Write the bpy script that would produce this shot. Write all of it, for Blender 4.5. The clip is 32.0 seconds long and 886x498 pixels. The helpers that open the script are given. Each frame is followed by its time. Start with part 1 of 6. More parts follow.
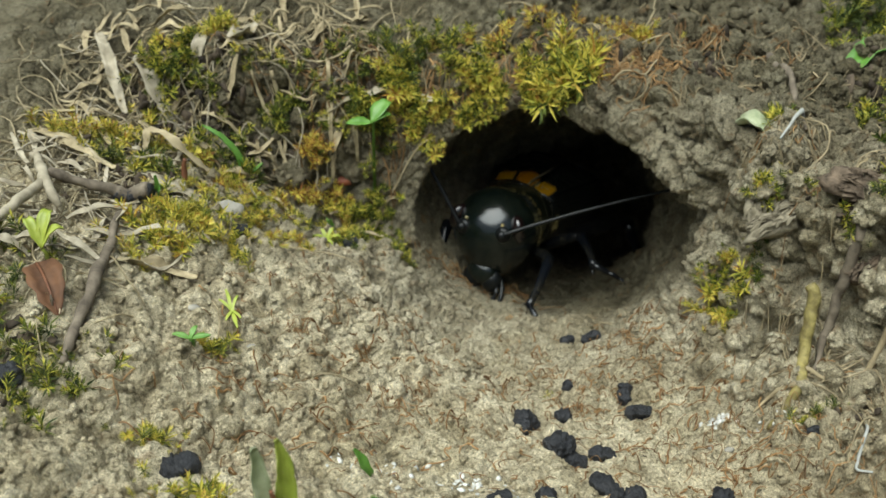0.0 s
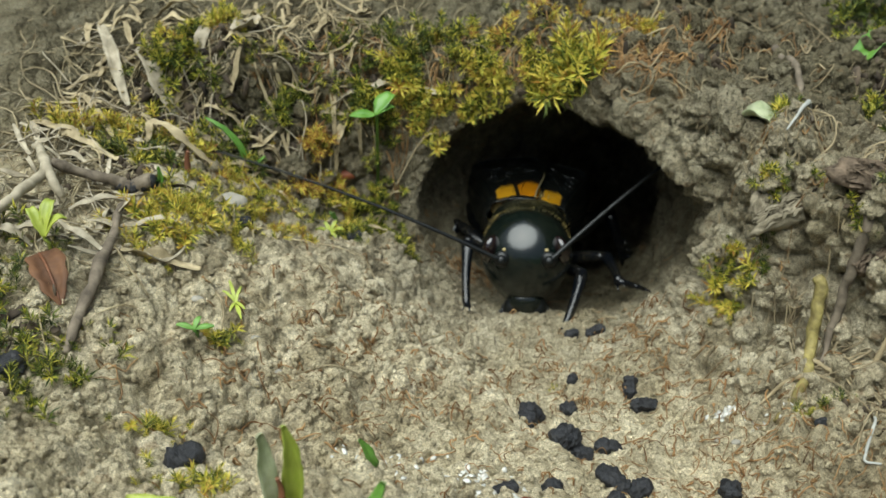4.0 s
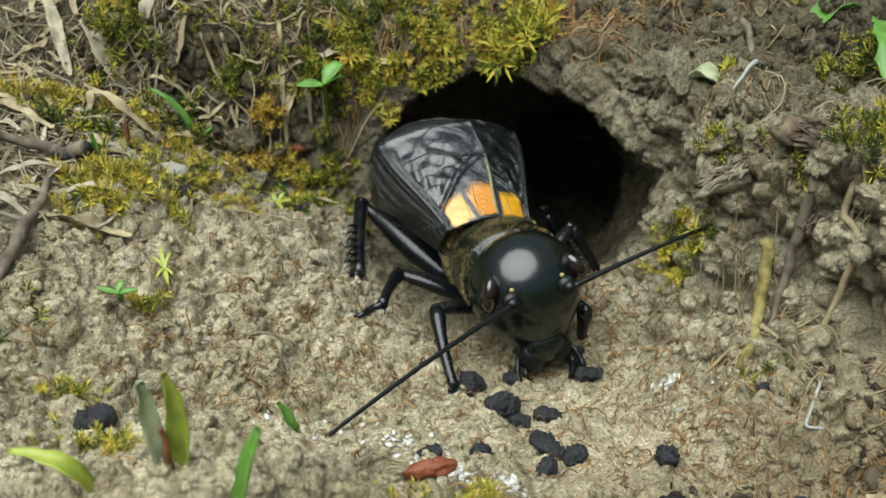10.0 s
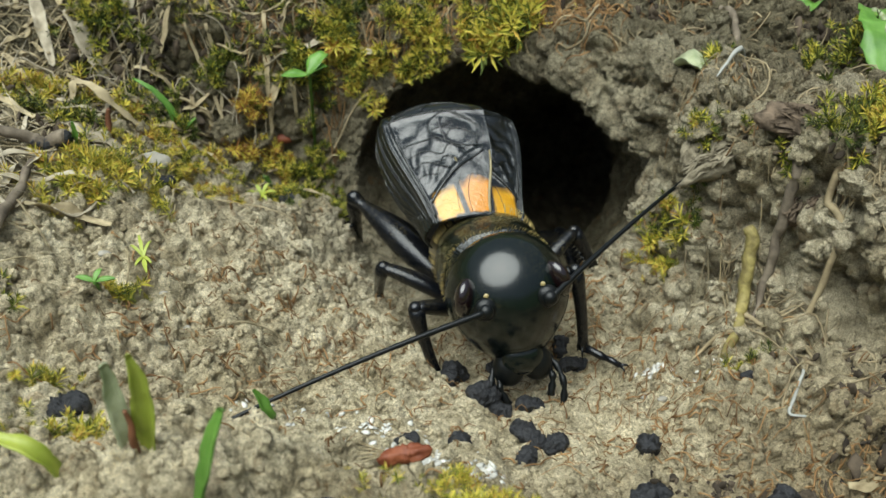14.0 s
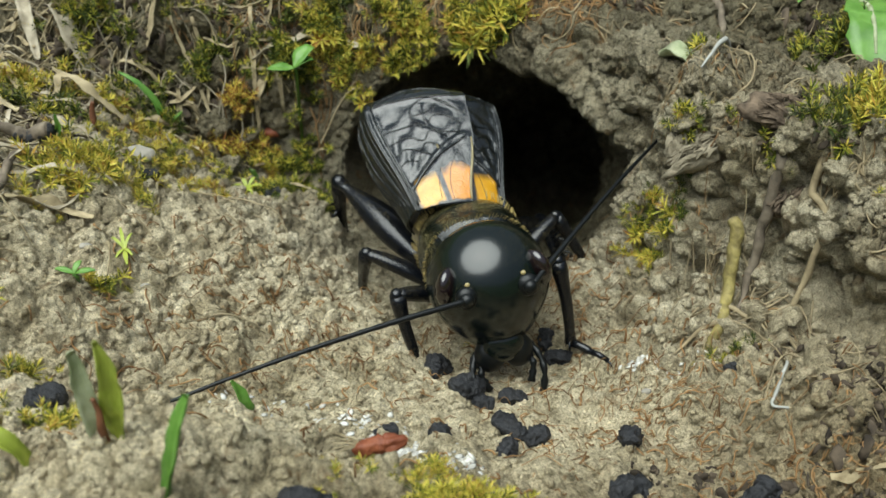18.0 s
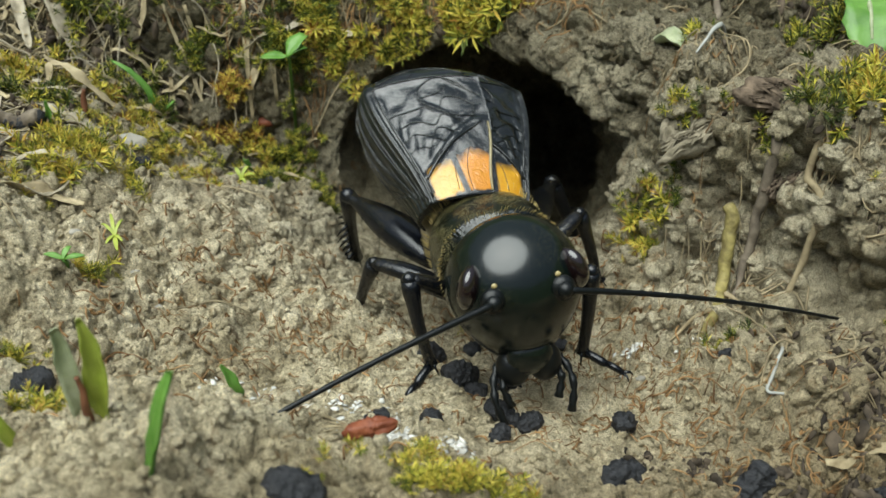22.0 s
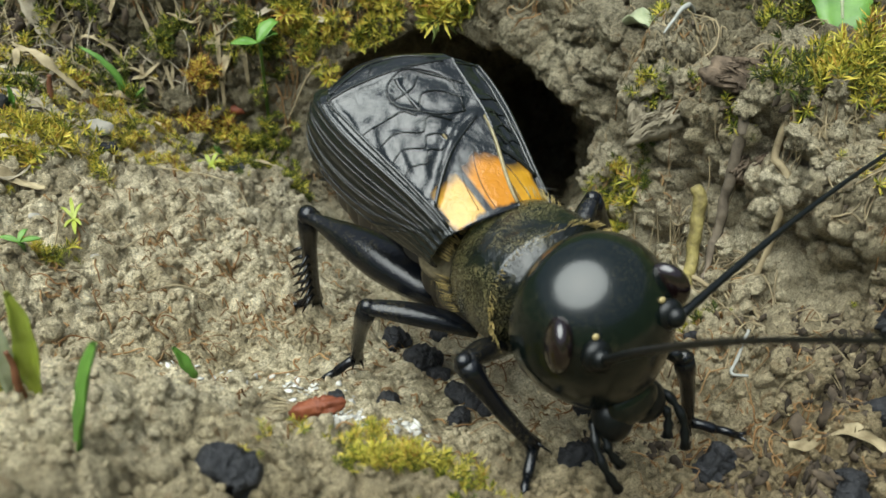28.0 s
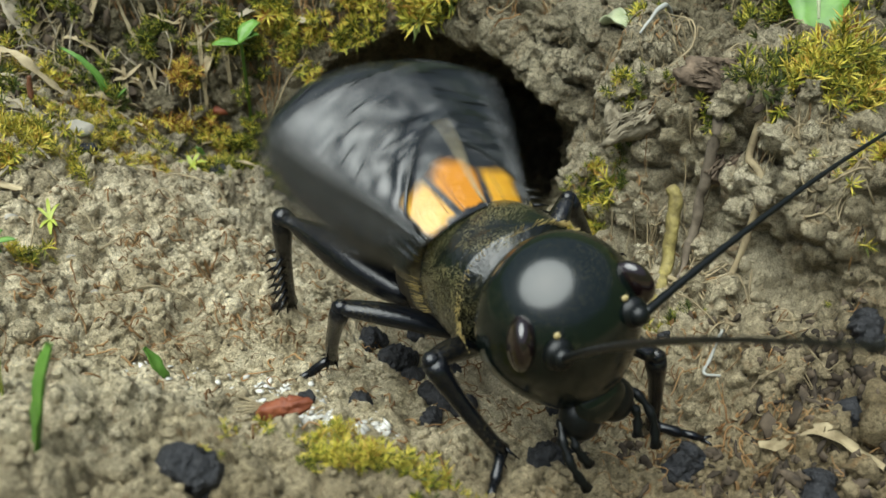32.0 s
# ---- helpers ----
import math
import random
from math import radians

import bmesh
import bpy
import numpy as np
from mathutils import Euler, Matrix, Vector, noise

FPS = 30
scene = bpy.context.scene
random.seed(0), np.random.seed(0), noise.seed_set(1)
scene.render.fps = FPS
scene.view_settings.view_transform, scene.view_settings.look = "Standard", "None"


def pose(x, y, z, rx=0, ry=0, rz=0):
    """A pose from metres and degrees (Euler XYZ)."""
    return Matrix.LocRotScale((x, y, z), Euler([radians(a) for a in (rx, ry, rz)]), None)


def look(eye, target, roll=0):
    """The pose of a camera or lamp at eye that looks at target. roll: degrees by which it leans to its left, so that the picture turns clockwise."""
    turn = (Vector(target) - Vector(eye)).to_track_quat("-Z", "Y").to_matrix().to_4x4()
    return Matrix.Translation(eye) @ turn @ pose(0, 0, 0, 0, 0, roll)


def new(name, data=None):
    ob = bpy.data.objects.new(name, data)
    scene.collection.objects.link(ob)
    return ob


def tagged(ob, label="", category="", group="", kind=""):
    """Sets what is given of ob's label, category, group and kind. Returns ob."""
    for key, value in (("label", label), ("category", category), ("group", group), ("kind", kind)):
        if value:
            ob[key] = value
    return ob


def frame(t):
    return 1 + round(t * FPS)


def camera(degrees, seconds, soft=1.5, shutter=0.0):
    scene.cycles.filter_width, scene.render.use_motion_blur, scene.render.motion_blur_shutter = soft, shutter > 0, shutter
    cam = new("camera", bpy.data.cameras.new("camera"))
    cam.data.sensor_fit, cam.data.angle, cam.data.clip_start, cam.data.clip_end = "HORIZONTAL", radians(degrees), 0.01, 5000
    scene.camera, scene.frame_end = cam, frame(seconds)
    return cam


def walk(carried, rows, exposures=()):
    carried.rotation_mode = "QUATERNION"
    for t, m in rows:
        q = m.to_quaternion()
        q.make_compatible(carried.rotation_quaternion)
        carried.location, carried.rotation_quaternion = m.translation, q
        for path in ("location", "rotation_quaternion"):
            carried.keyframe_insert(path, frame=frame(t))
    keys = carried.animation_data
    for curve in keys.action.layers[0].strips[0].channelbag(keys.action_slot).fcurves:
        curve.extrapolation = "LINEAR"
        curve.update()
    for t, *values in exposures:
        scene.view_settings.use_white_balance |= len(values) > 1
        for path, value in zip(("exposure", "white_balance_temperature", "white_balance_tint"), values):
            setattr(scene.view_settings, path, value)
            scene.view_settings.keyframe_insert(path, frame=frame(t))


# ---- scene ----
# A male field cricket at the mouth of its burrow, at true size. Lengths below are in millimetres and become metres in MM.
MM = 0.001

# ---- camera ----
cam = camera(48.0, 32.0, soft=1.5, shutter=0.5)
cam.data.dof.use_dof = True
cam.data.dof.focus_distance = 48 * MM
cam.data.dof.aperture_fstop = 150.0
PATH = (
    (0.0, -8.151, -38.823, 42.633, 51.619, -0.702, -0.378),
    (1.0, -8.166, -38.892, 42.392, 51.693, -0.683, -0.374),
    (2.0, -8.290, -38.941, 42.218, 51.724, -0.707, -0.390),
    (3.0, -8.422, -38.955, 42.139, 51.719, -0.734, -0.416),
    (3.5, -8.445, -38.942, 42.086, 51.736, -0.761, -0.381),
    (5.5, -8.304, -39.008, 41.227, 51.797, -0.730, -0.358),
    (6.0, -8.073, -39.035, 40.931, 51.823, -0.678, -0.339),
    (6.5, -7.809, -39.019, 40.809, 51.798, -0.631, -0.292),
    (7.0, -7.483, -39.025, 40.671, 51.809, -0.586, -0.282),
    (7.5, -7.038, -39.045, 40.554, 51.845, -0.522, -0.243),
    (8.0, -6.466, -39.078, 40.347, 51.862, -0.434, -0.175),
    (8.5, -5.914, -39.091, 40.145, 51.871, -0.386, -0.152),
    (9.0, -5.051, -39.119, 39.894, 51.905, -0.198, -0.064),
    (9.5, -4.751, -39.147, 39.680, 51.945, -0.201, -0.082),
    (10.0, -4.456, -39.162, 39.537, 51.945, -0.150, -0.066),
    (11.0, -3.998, -39.177, 39.290, 51.985, -0.091, -0.057),
    (12.0, -3.652, -39.216, 39.066, 51.984, -0.007, -0.031),
    (13.0, -3.454, -39.251, 38.906, 52.024, -0.000, 0.001),
    (14.0, -3.358, -39.255, 38.728, 52.045, 0.012, -0.003),
    (14.5, -3.298, -39.235, 38.656, 52.025, 0.027, 0.002),
    (16.5, -2.961, -39.281, 38.424, 52.071, 0.084, 0.041),
    (17.0, -2.747, -39.283, 38.426, 52.056, 0.116, 0.041),
    (18.0, -2.298, -39.336, 38.203, 52.093, 0.195, 0.095),
    (19.0, -2.180, -39.399, 37.912, 52.127, 0.199, 0.087),
    (20.0, -2.074, -39.419, 37.697, 52.152, 0.205, 0.095),
    (21.0, -1.986, -39.417, 37.598, 52.145, 0.200, 0.102),
    (22.0, -1.948, -39.510, 37.321, 52.219, 0.187, 0.084),
    (22.5, -1.903, -39.523, 37.130, 52.245, 0.186, 0.093),
    (23.0, -1.825, -39.516, 36.960, 52.240, 0.159, 0.082),
    (23.5, -1.557, -39.528, 36.652, 52.277, 0.208, 0.119),
    (24.0, -1.426, -39.541, 36.480, 52.292, 0.191, 0.123),
    (25.0, -1.203, -39.492, 36.036, 52.350, 0.266, 0.163),
    (25.5, -1.048, -39.499, 35.766, 52.390, 0.289, 0.143),
    (27.5, -0.047, -39.562, 36.090, 52.366, 0.491, 0.241),
    (28.0, 0.174, -39.577, 36.141, 52.361, 0.516, 0.255),
    (29.0, 0.743, -39.616, 36.213, 52.371, 0.587, 0.301),
    (30.0, 1.176, -39.618, 36.225, 52.366, 0.608, 0.300),
    (31.0, 1.478, -39.614, 36.126, 52.424, 0.679, 0.352),
    (32.0, 1.513, -39.616, 36.168, 52.374, 0.645, 0.326),
)
walk(cam, [(t, pose(x * MM, y * MM, z * MM, rx, ry, rz)) for t, x, y, z, rx, ry, rz in PATH],
     exposures=((0.0, 1.03, 6620, 3), (21.0, 1.03, 6620, 3), (25.5, 1.12, 6620, 3), (32.0, 1.14, 6620, 3)))

# ---- light: a bright overcast sky ----
SUN_ELEVATION, SUN_TURN = 74.0, -125.0
sky_world = bpy.data.worlds.new("overcast_sky")
sky_world.use_nodes = True
scene.world = sky_world
wn, wl = sky_world.node_tree.nodes, sky_world.node_tree.links
wn.clear()
sky = wn.new("ShaderNodeTexSky")
sky.sky_type = "NISHITA"
sky.sun_disc = False
sky.sun_elevation, sky.sun_rotation = radians(SUN_ELEVATION), radians(SUN_TURN)
sky.air_density, sky.dust_density = 1.0, 1.0
grey = wn.new("ShaderNodeHueSaturation")
grey.inputs["Saturation"].default_value = 0.6
bg = wn.new("ShaderNodeBackground")
bg.inputs["Strength"].default_value = 0.036
wout = wn.new("ShaderNodeOutputWorld")
wl.new(sky.outputs[0], grey.inputs["Color"])
# an overcast sky is far brighter overhead than near the horizon
way = wn.new("ShaderNodeTexCoord")
way_xyz = wn.new("ShaderNodeSeparateXYZ")
wl.new(way.outputs["Generated"], way_xyz.inputs[0])
high_up = wn.new("ShaderNodeMapRange")
high_up.inputs["From Min"].default_value, high_up.inputs["From Max"].default_value = 0.0, 1.0
high_up.inputs["To Min"].default_value, high_up.inputs["To Max"].default_value = 0.25, 2.4
wl.new(way_xyz.outputs["Z"], high_up.inputs["Value"])
overcast = wn.new("ShaderNodeVectorMath")
overcast.operation = "SCALE"
wl.new(grey.outputs[0], overcast.inputs[0])
wl.new(high_up.outputs[0], overcast.inputs["Scale"])
wl.new(overcast.outputs[0], bg.inputs["Color"])
wl.new(bg.outputs[0], wout.inputs["Surface"])
sun = new("sun", bpy.data.lights.new("sun", "SUN"))
sun.data.energy, sun.data.angle, sun.data.color = 2.6, radians(66), (0.945, 0.985, 0.99)
az, el = radians(SUN_TURN), radians(SUN_ELEVATION)
sun_from = Vector((math.sin(az) * math.cos(el), math.cos(az) * math.cos(el), math.sin(el)))
sun.matrix_world = look(sun_from * 0.5, (0, 0, 0))


# ---- materials ----
def shader(name):
    m = bpy.data.materials.new(name)
    m.use_nodes = True
    n, l = m.node_tree.nodes, m.node_tree.links
    return m, n, l, n["Principled BSDF"]


def coords(n, l, scale, world=False):
    """Object coordinates, or places in the world, in millimetres times scale."""
    c = n.new("ShaderNodeNewGeometry") if world else n.new("ShaderNodeTexCoord")
    k = n.new("ShaderNodeVectorMath")
    k.operation = "SCALE"
    k.inputs["Scale"].default_value = 1000.0 * scale
    l.new(c.outputs["Position" if world else "Object"], k.inputs[0])
    return k.outputs[0]


def tex_noise(n, l, scale, detail=4.0, rough=0.55, warp=0.0, world=False):
    t = n.new("ShaderNodeTexNoise")
    t.inputs["Scale"].default_value = 1.0
    t.inputs["Detail"].default_value = detail
    t.inputs["Roughness"].default_value = rough
    t.inputs["Distortion"].default_value = warp
    l.new(coords(n, l, scale, world), t.inputs["Vector"])
    return t.outputs["Fac"]


def ramp(n, l, fac, stops):
    r = n.new("ShaderNodeValToRGB")
    e = r.color_ramp.elements
    while len(e) < len(stops):
        e.new(0.5)
    for el_, (p, c) in zip(e, stops):
        el_.position, el_.color = p, (*c, 1.0)
    l.new(fac, r.inputs["Fac"])
    return r.outputs["Color"]


def mix(n, l, fac, a, b, mode="MIX"):
    x = n.new("ShaderNodeMix")
    x.data_type, x.blend_type = "RGBA", mode
    for v, s in ((fac, x.inputs[0]), (a, x.inputs[6]), (b, x.inputs[7])):
        if isinstance(v, float):
            s.default_value = v
        elif isinstance(v, tuple):
            s.default_value = (*v, 1.0)
        else:
            l.new(v, s)
    return x.outputs[2]


def bump(n, l, bsdf, height, distance_mm, strength=1.0, below=None):
    b = n.new("ShaderNodeBump")
    b.inputs["Strength"].default_value = strength
    b.inputs["Distance"].default_value = distance_mm * MM
    l.new(height, b.inputs["Height"])
    if below is not None:
        l.new(below, b.inputs["Normal"])
    l.new(b.outputs[0], bsdf.inputs["Normal"])
    return b.outputs[0]


def soil_material():
    m, n, l, b = shader("dry_loam")
    broad = tex_noise(n, l, 0.10, 4.0, 0.6, 0.6, True)
    mid = tex_noise(n, l, 0.55, 6.0, 0.62, 0.4, True)
    fine = tex_noise(n, l, 4.5, 6.0, 0.75, 0.0, True)
    base = ramp(n, l, mid, [(0.28, (0.155, 0.130, 0.083)), (0.44, (0.355, 0.312, 0.222)), (0.60, (0.495, 0.447, 0.335)), (0.78, (0.64, 0.59, 0.475))])
    tone = ramp(n, l, broad, [(0.32, (0.76, 0.73, 0.65)), (0.50, (1.0, 0.99, 0.96)), (0.70, (1.08, 1.06, 1.01))])
    grains = ramp(n, l, fine, [(0.32, (0.22, 0.20, 0.17)), (0.46, (0.92, 0.91, 0.89)), (0.68, (1.6, 1.58, 1.54))])
    c = mix(n, l, 1.0, base, tone, "MULTIPLY")
    c = mix(n, l, 0.68, c, grains, "MULTIPLY")
    speck = tex_noise(n, l, 13.0, 4.0, 0.75, 0.0, True)
    c = mix(n, l, 0.65, c, ramp(n, l, speck, [(0.34, (0.35, 0.33, 0.29)), (0.48, (0.98, 0.98, 0.97)), (0.66, (1.55, 1.54, 1.52))]), "MULTIPLY")
    # the bank beside and above the burrow: humus-rich, darkened further by painted crevice shade
    co = n.new("ShaderNodeNewGeometry")
    sep = n.new("ShaderNodeSeparateXYZ")
    l.new(co.outputs["Position"], sep.inputs[0])
    right = n.new("ShaderNodeMath")
    right.operation = "MULTIPLY_ADD"
    right.inputs[1].default_value, right.inputs[2].default_value = 0.5, 0.0
    l.new(sep.outputs["X"], right.inputs[0])
    left = n.new("ShaderNodeMath")
    left.operation = "MULTIPLY_ADD"
    left.inputs[1].default_value, left.inputs[2].default_value = -0.35, -5.5 * MM
    l.new(sep.outputs["X"], left.inputs[0])
    lmax = n.new("ShaderNodeMath")
    lmax.operation = "MAXIMUM"
    l.new(right.outputs[0], lmax.inputs[0])
    l.new(left.outputs[0], lmax.inputs[1])
    side = n.new("ShaderNodeMath")
    side.operation = "ADD"
    l.new(sep.outputs["Y"], side.inputs[0])
    l.new(lmax.outputs[0], side.inputs[1])
    wob = n.new("ShaderNodeMath")
    wob.operation = "MULTIPLY_ADD"
    wob.inputs[1].default_value = 14.0 * MM
    l.new(mid, wob.inputs[0])
    l.new(side.outputs[0], wob.inputs[2])
    zone = n.new("ShaderNodeMapRange")
    zone.inputs["From Min"].default_value, zone.inputs["From Max"].default_value = 18.5 * MM, 27.0 * MM
    zone.inputs["To Max"].default_value = 0.9
    l.new(wob.outputs[0], zone.inputs["Value"])
    c = mix(n, l, zone.outputs[0], c, mix(n, l, 1.0, c, (0.35, 0.345, 0.30), "MULTIPLY"))
    # moist humus at the foot of the bank, x ahead and y towards the apron
    foot = n.new("ShaderNodeMath")
    foot.operation = "MULTIPLY_ADD"
    foot.inputs[1].default_value = 0.6
    flip = n.new("ShaderNodeMath")
    flip.operation = "MULTIPLY"
    flip.inputs[1].default_value = -1.0
    l.new(sep.outputs["Y"], flip.inputs[0])
    l.new(sep.outputs["X"], foot.inputs[0])
    l.new(flip.outputs[0], foot.inputs[2])
    footw = n.new("ShaderNodeMath")
    footw.operation = "MULTIPLY_ADD"
    footw.inputs[1].default_value = 16.0 * MM
    l.new(mid, footw.inputs[0])
    l.new(foot.outputs[0], footw.inputs[2])
    moist = n.new("ShaderNodeMapRange")
    moist.inputs["From Min"].default_value, moist.inputs["From Max"].default_value = 18.0 * MM, 29.0 * MM
    l.new(footw.outputs[0], moist.inputs["Value"])
    c = mix(n, l, moist.outputs[0], c, mix(n, l, 1.0, c, (0.46, 0.42, 0.36), "MULTIPLY"))
    # a pale dry crust on the apron in front
    apron = n.new("ShaderNodeMath")
    apron.operation = "MULTIPLY_ADD"
    apron.inputs[1].default_value = 10.0 * MM
    l.new(broad, apron.inputs[0])
    aslant = n.new("ShaderNodeMath")
    aslant.operation = "MULTIPLY_ADD"
    aslant.inputs[1].default_value = 0.35
    l.new(sep.outputs["X"], aslant.inputs[0])
    l.new(sep.outputs["Y"], aslant.inputs[2])
    l.new(aslant.outputs[0], apron.inputs[2])
    crust = n.new("ShaderNodeMapRange")
    crust.inputs["From Min"].default_value, crust.inputs["From Max"].default_value = 14.0 * MM, 2.0 * MM
    l.new(apron.outputs[0], crust.inputs["Value"])
    c = mix(n, l, crust.outputs[0], c, mix(n, l, 1.0, c, (1.36, 1.34, 1.29), "MULTIPLY"))
    rust = tex_noise(n, l, 0.9, 3.0, 0.5, 1.0, True)
    rmask = ramp(n, l, rust, [(0.62, (0, 0, 0)), (0.72, (0.6, 0.6, 0.6))])
    c = mix(n, l, rmask, c, (0.22, 0.125, 0.05))
    l.new(c, b.inputs["Base Color"])
    b.inputs["Roughness"].default_value = 0.92
    b.inputs["Specular IOR Level"].default_value = 0.25
    pits = n.new("ShaderNodeTexVoronoi")
    pits.inputs["Scale"].default_value = 1.0
    pw = n.new("ShaderNodeVectorMath")
    pw.operation = "ADD"
    pn = n.new("ShaderNodeTexNoise")
    pn.inputs["Scale"].default_value = 1.0
    l.new(coords(n, l, 2.5, True), pn.inputs["Vector"])
    l.new(coords(n, l, 2.6, True), pw.inputs[0])
    l.new(pn.outputs["Color"], pw.inputs[1])
    l.new(pw.outputs[0], pits.inputs["Vector"])
    lumps_ = n.new("ShaderNodeTexVoronoi")
    lumps_.feature = "SMOOTH_F1"
    lumps_.inputs["Scale"].default_value = 1.0
    lumps_.inputs["Smoothness"].default_value = 0.35
    lw = n.new("ShaderNodeVectorMath")
    lw.operation = "ADD"
    ln_ = n.new("ShaderNodeTexNoise")
    ln_.inputs["Scale"].default_value = 1.0
    ln_.inputs["Detail"].default_value = 4.0
    l.new(coords(n, l, 1.3, True), ln_.inputs["Vector"])
    l.new(coords(n, l, 0.95, True), lw.inputs[0])
    l.new(ln_.outputs["Color"], lw.inputs[1])
    l.new(lw.outputs[0], lumps_.inputs["Vector"])
    high = n.new("ShaderNodeMath")
    high.operation = "SUBTRACT"
    high.inputs[0].default_value = 1.0
    l.new(lumps_.outputs["Distance"], high.inputs[1])
    small = n.new("ShaderNodeMath")
    small.operation = "SUBTRACT"
    small.inputs[0].default_value = 1.0
    l.new(pits.outputs["Distance"], small.inputs[1])
    edge = n.new("ShaderNodeTexVoronoi")
    edge.feature = "DISTANCE_TO_EDGE"
    edge.inputs["Scale"].default_value = 1.0
    warp = n.new("ShaderNodeVectorMath")
    warp.operation = "ADD"
    wn_ = n.new("ShaderNodeTexNoise")
    wn_.inputs["Scale"].default_value = 1.0
    l.new(coords(n, l, 0.8, True), wn_.inputs["Vector"])
    l.new(coords(n, l, 0.42, True), warp.inputs[0])
    l.new(wn_.outputs["Color"], warp.inputs[1])
    l.new(warp.outputs[0], edge.inputs["Vector"])
    crack = n.new("ShaderNodeMapRange")
    crack.inputs["From Max"].default_value = 0.05
    l.new(edge.outputs["Distance"], crack.inputs["Value"])
    k = bump(n, l, b, mid, 0.5, 0.8)
    k = bump(n, l, b, high.outputs[0], 0.75, 1.0, k)
    k = bump(n, l, b, crack.outputs[0], 0.12, 0.7, k)
    k = bump(n, l, b, small.outputs[0], 0.20, 0.9, k)
    k = bump(n, l, b, fine, 0.26, 1.0, k)
    bump(n, l, b, speck, 0.07, 1.0, k)
    return m


def plain_material(name, dark, light, scale, rough=0.6, relief=0.05, spec=0.5, vary=0.25, translucent=0.0):
    """Two-tone mottled surface; scale is in cycles a millimetre; each object and island differs a little."""
    m, n, l, b = shader(name)
    f = tex_noise(n, l, scale, 5.0, 0.6, 0.3)
    c = ramp(n, l, f, [(0.30, dark), (0.70, light)])
    g = n.new("ShaderNodeNewGeometry")
    v = n.new("ShaderNodeMapRange")
    v.inputs["To Min"].default_value, v.inputs["To Max"].default_value = 1.0 - vary, 1.0 + vary
    l.new(g.outputs["Random Per Island"], v.inputs["Value"])
    s = n.new("ShaderNodeHueSaturation")
    l.new(c, s.inputs["Color"])
    l.new(v.outputs[0], s.inputs["Value"])
    l.new(s.outputs[0], b.inputs["Base Color"])
    b.inputs["Roughness"].default_value = rough
    b.inputs["Specular IOR Level"].default_value = spec
    if translucent:
        b.inputs["Subsurface Weight"].default_value = translucent
        b.inputs["Subsurface Radius"].default_value = (0.0004, 0.0005, 0.0002)
    if relief:
        bump(n, l, b, f, relief, 0.8)
    return m


def moss_material(name, shift):
    """Moss leaflets from dark green over olive and gold to rust; shift moves the mixture."""
    m, n, l, b = shader(name)
    f = tex_noise(n, l, 0.42, 4.0, 0.65, 0.5, True)
    g = n.new("ShaderNodeNewGeometry")
    a = n.new("ShaderNodeMath")
    a.operation = "MULTIPLY_ADD"
    a.inputs[1].default_value, a.inputs[2].default_value = 0.46, shift - 0.23
    l.new(g.outputs["Random Per Island"], a.inputs[0])
    s = n.new("ShaderNodeMath")
    s.operation = "ADD"
    l.new(f, s.inputs[0])
    l.new(a.outputs[0], s.inputs[1])
    c = ramp(n, l, s.outputs[0], [(0.22, (0.030, 0.046, 0.008)), (0.40, (0.13, 0.155, 0.020)), (0.54, (0.42, 0.385, 0.05)), (0.68, (0.64, 0.53, 0.10)), (0.82, (0.36, 0.19, 0.035)), (0.95, (0.20, 0.09, 0.025))])
    l.new(c, b.inputs["Base Color"])
    b.inputs["Roughness"].default_value = 0.6
    b.inputs["Specular IOR Level"].default_value = 0.3
    b.inputs["Subsurface Weight"].default_value = 0.12
    b.inputs["Subsurface Radius"].default_value = (0.0004, 0.0005, 0.0002)
    return m


SOIL = soil_material()
# turf of the unseen land around, dark for the reflections on the cricket
UNSEEN_MEADOW = plain_material("unseen_meadow_turf", (0.012, 0.022, 0.006), (0.06, 0.085, 0.02), 0.06, 0.8, 2.0, 0.2, 0.0)
# ---- the ground: a trodden hollow that leads down into the burrow ----
def smax(a, b, k):
    h = np.clip(0.5 + 0.5 * (a - b) / k, 0, 1)
    return b * (1 - h) + a * h + k * h * (1 - h)


def smooth(a, b, x):
    t = np.clip((x - a) / (b - a), 0, 1)
    return t * t * (3 - 2 * t)


def terrain(x, y):
    """Height of the ground without the burrow, in millimetres."""
    k = -y - 1.5
    slope = 0.72 * (k + np.sqrt(k * k + 9.0)) / 2 - 0.37 * np.clip(-y - 15.5, 0, 30)
    ramp_up = np.clip(slope, 0, 14) * np.clip(1 - 0.03 * (x + 3), 0.45, 1.25)
    floor_z = -1.3 + ramp_up - 0.35 * np.clip(y, 0, 60)
    left = 13 * np.tanh((0.64 * (-x - 5.5) - 0.25 * np.clip(y, 0, 30)) / 13) - 0.3
    right = 9 * np.tanh((0.45 * (x - 4) + 0.4) / 9)
    s = (x - 8) * 0.75 + (y - 6) * 0.65
    bank_right = -14 + 26.5 * smooth(-6.0, 4.8, s)
    bank_back = -14 + (25.0 + 0.1 * np.clip(y - 20, 0, 15)) * smooth(9.5, 24.0, y + 0.12 * np.clip(-x - 10, 0, 20))
    h = smax(floor_z, left, 2.5) + 1.4 * np.exp(-((x + 5.5) / 3.0) ** 2 - ((y + 3.5) / 3.5) ** 2)
    h = smax(h, right, 2.0)
    h = smax(h, bank_right, 2.0) - 1.0 * smooth(2.5, 8.0, y) * np.exp(-(((x - 0.5) / 5.0) ** 2))
    return smax(h, bank_back, 2.0)


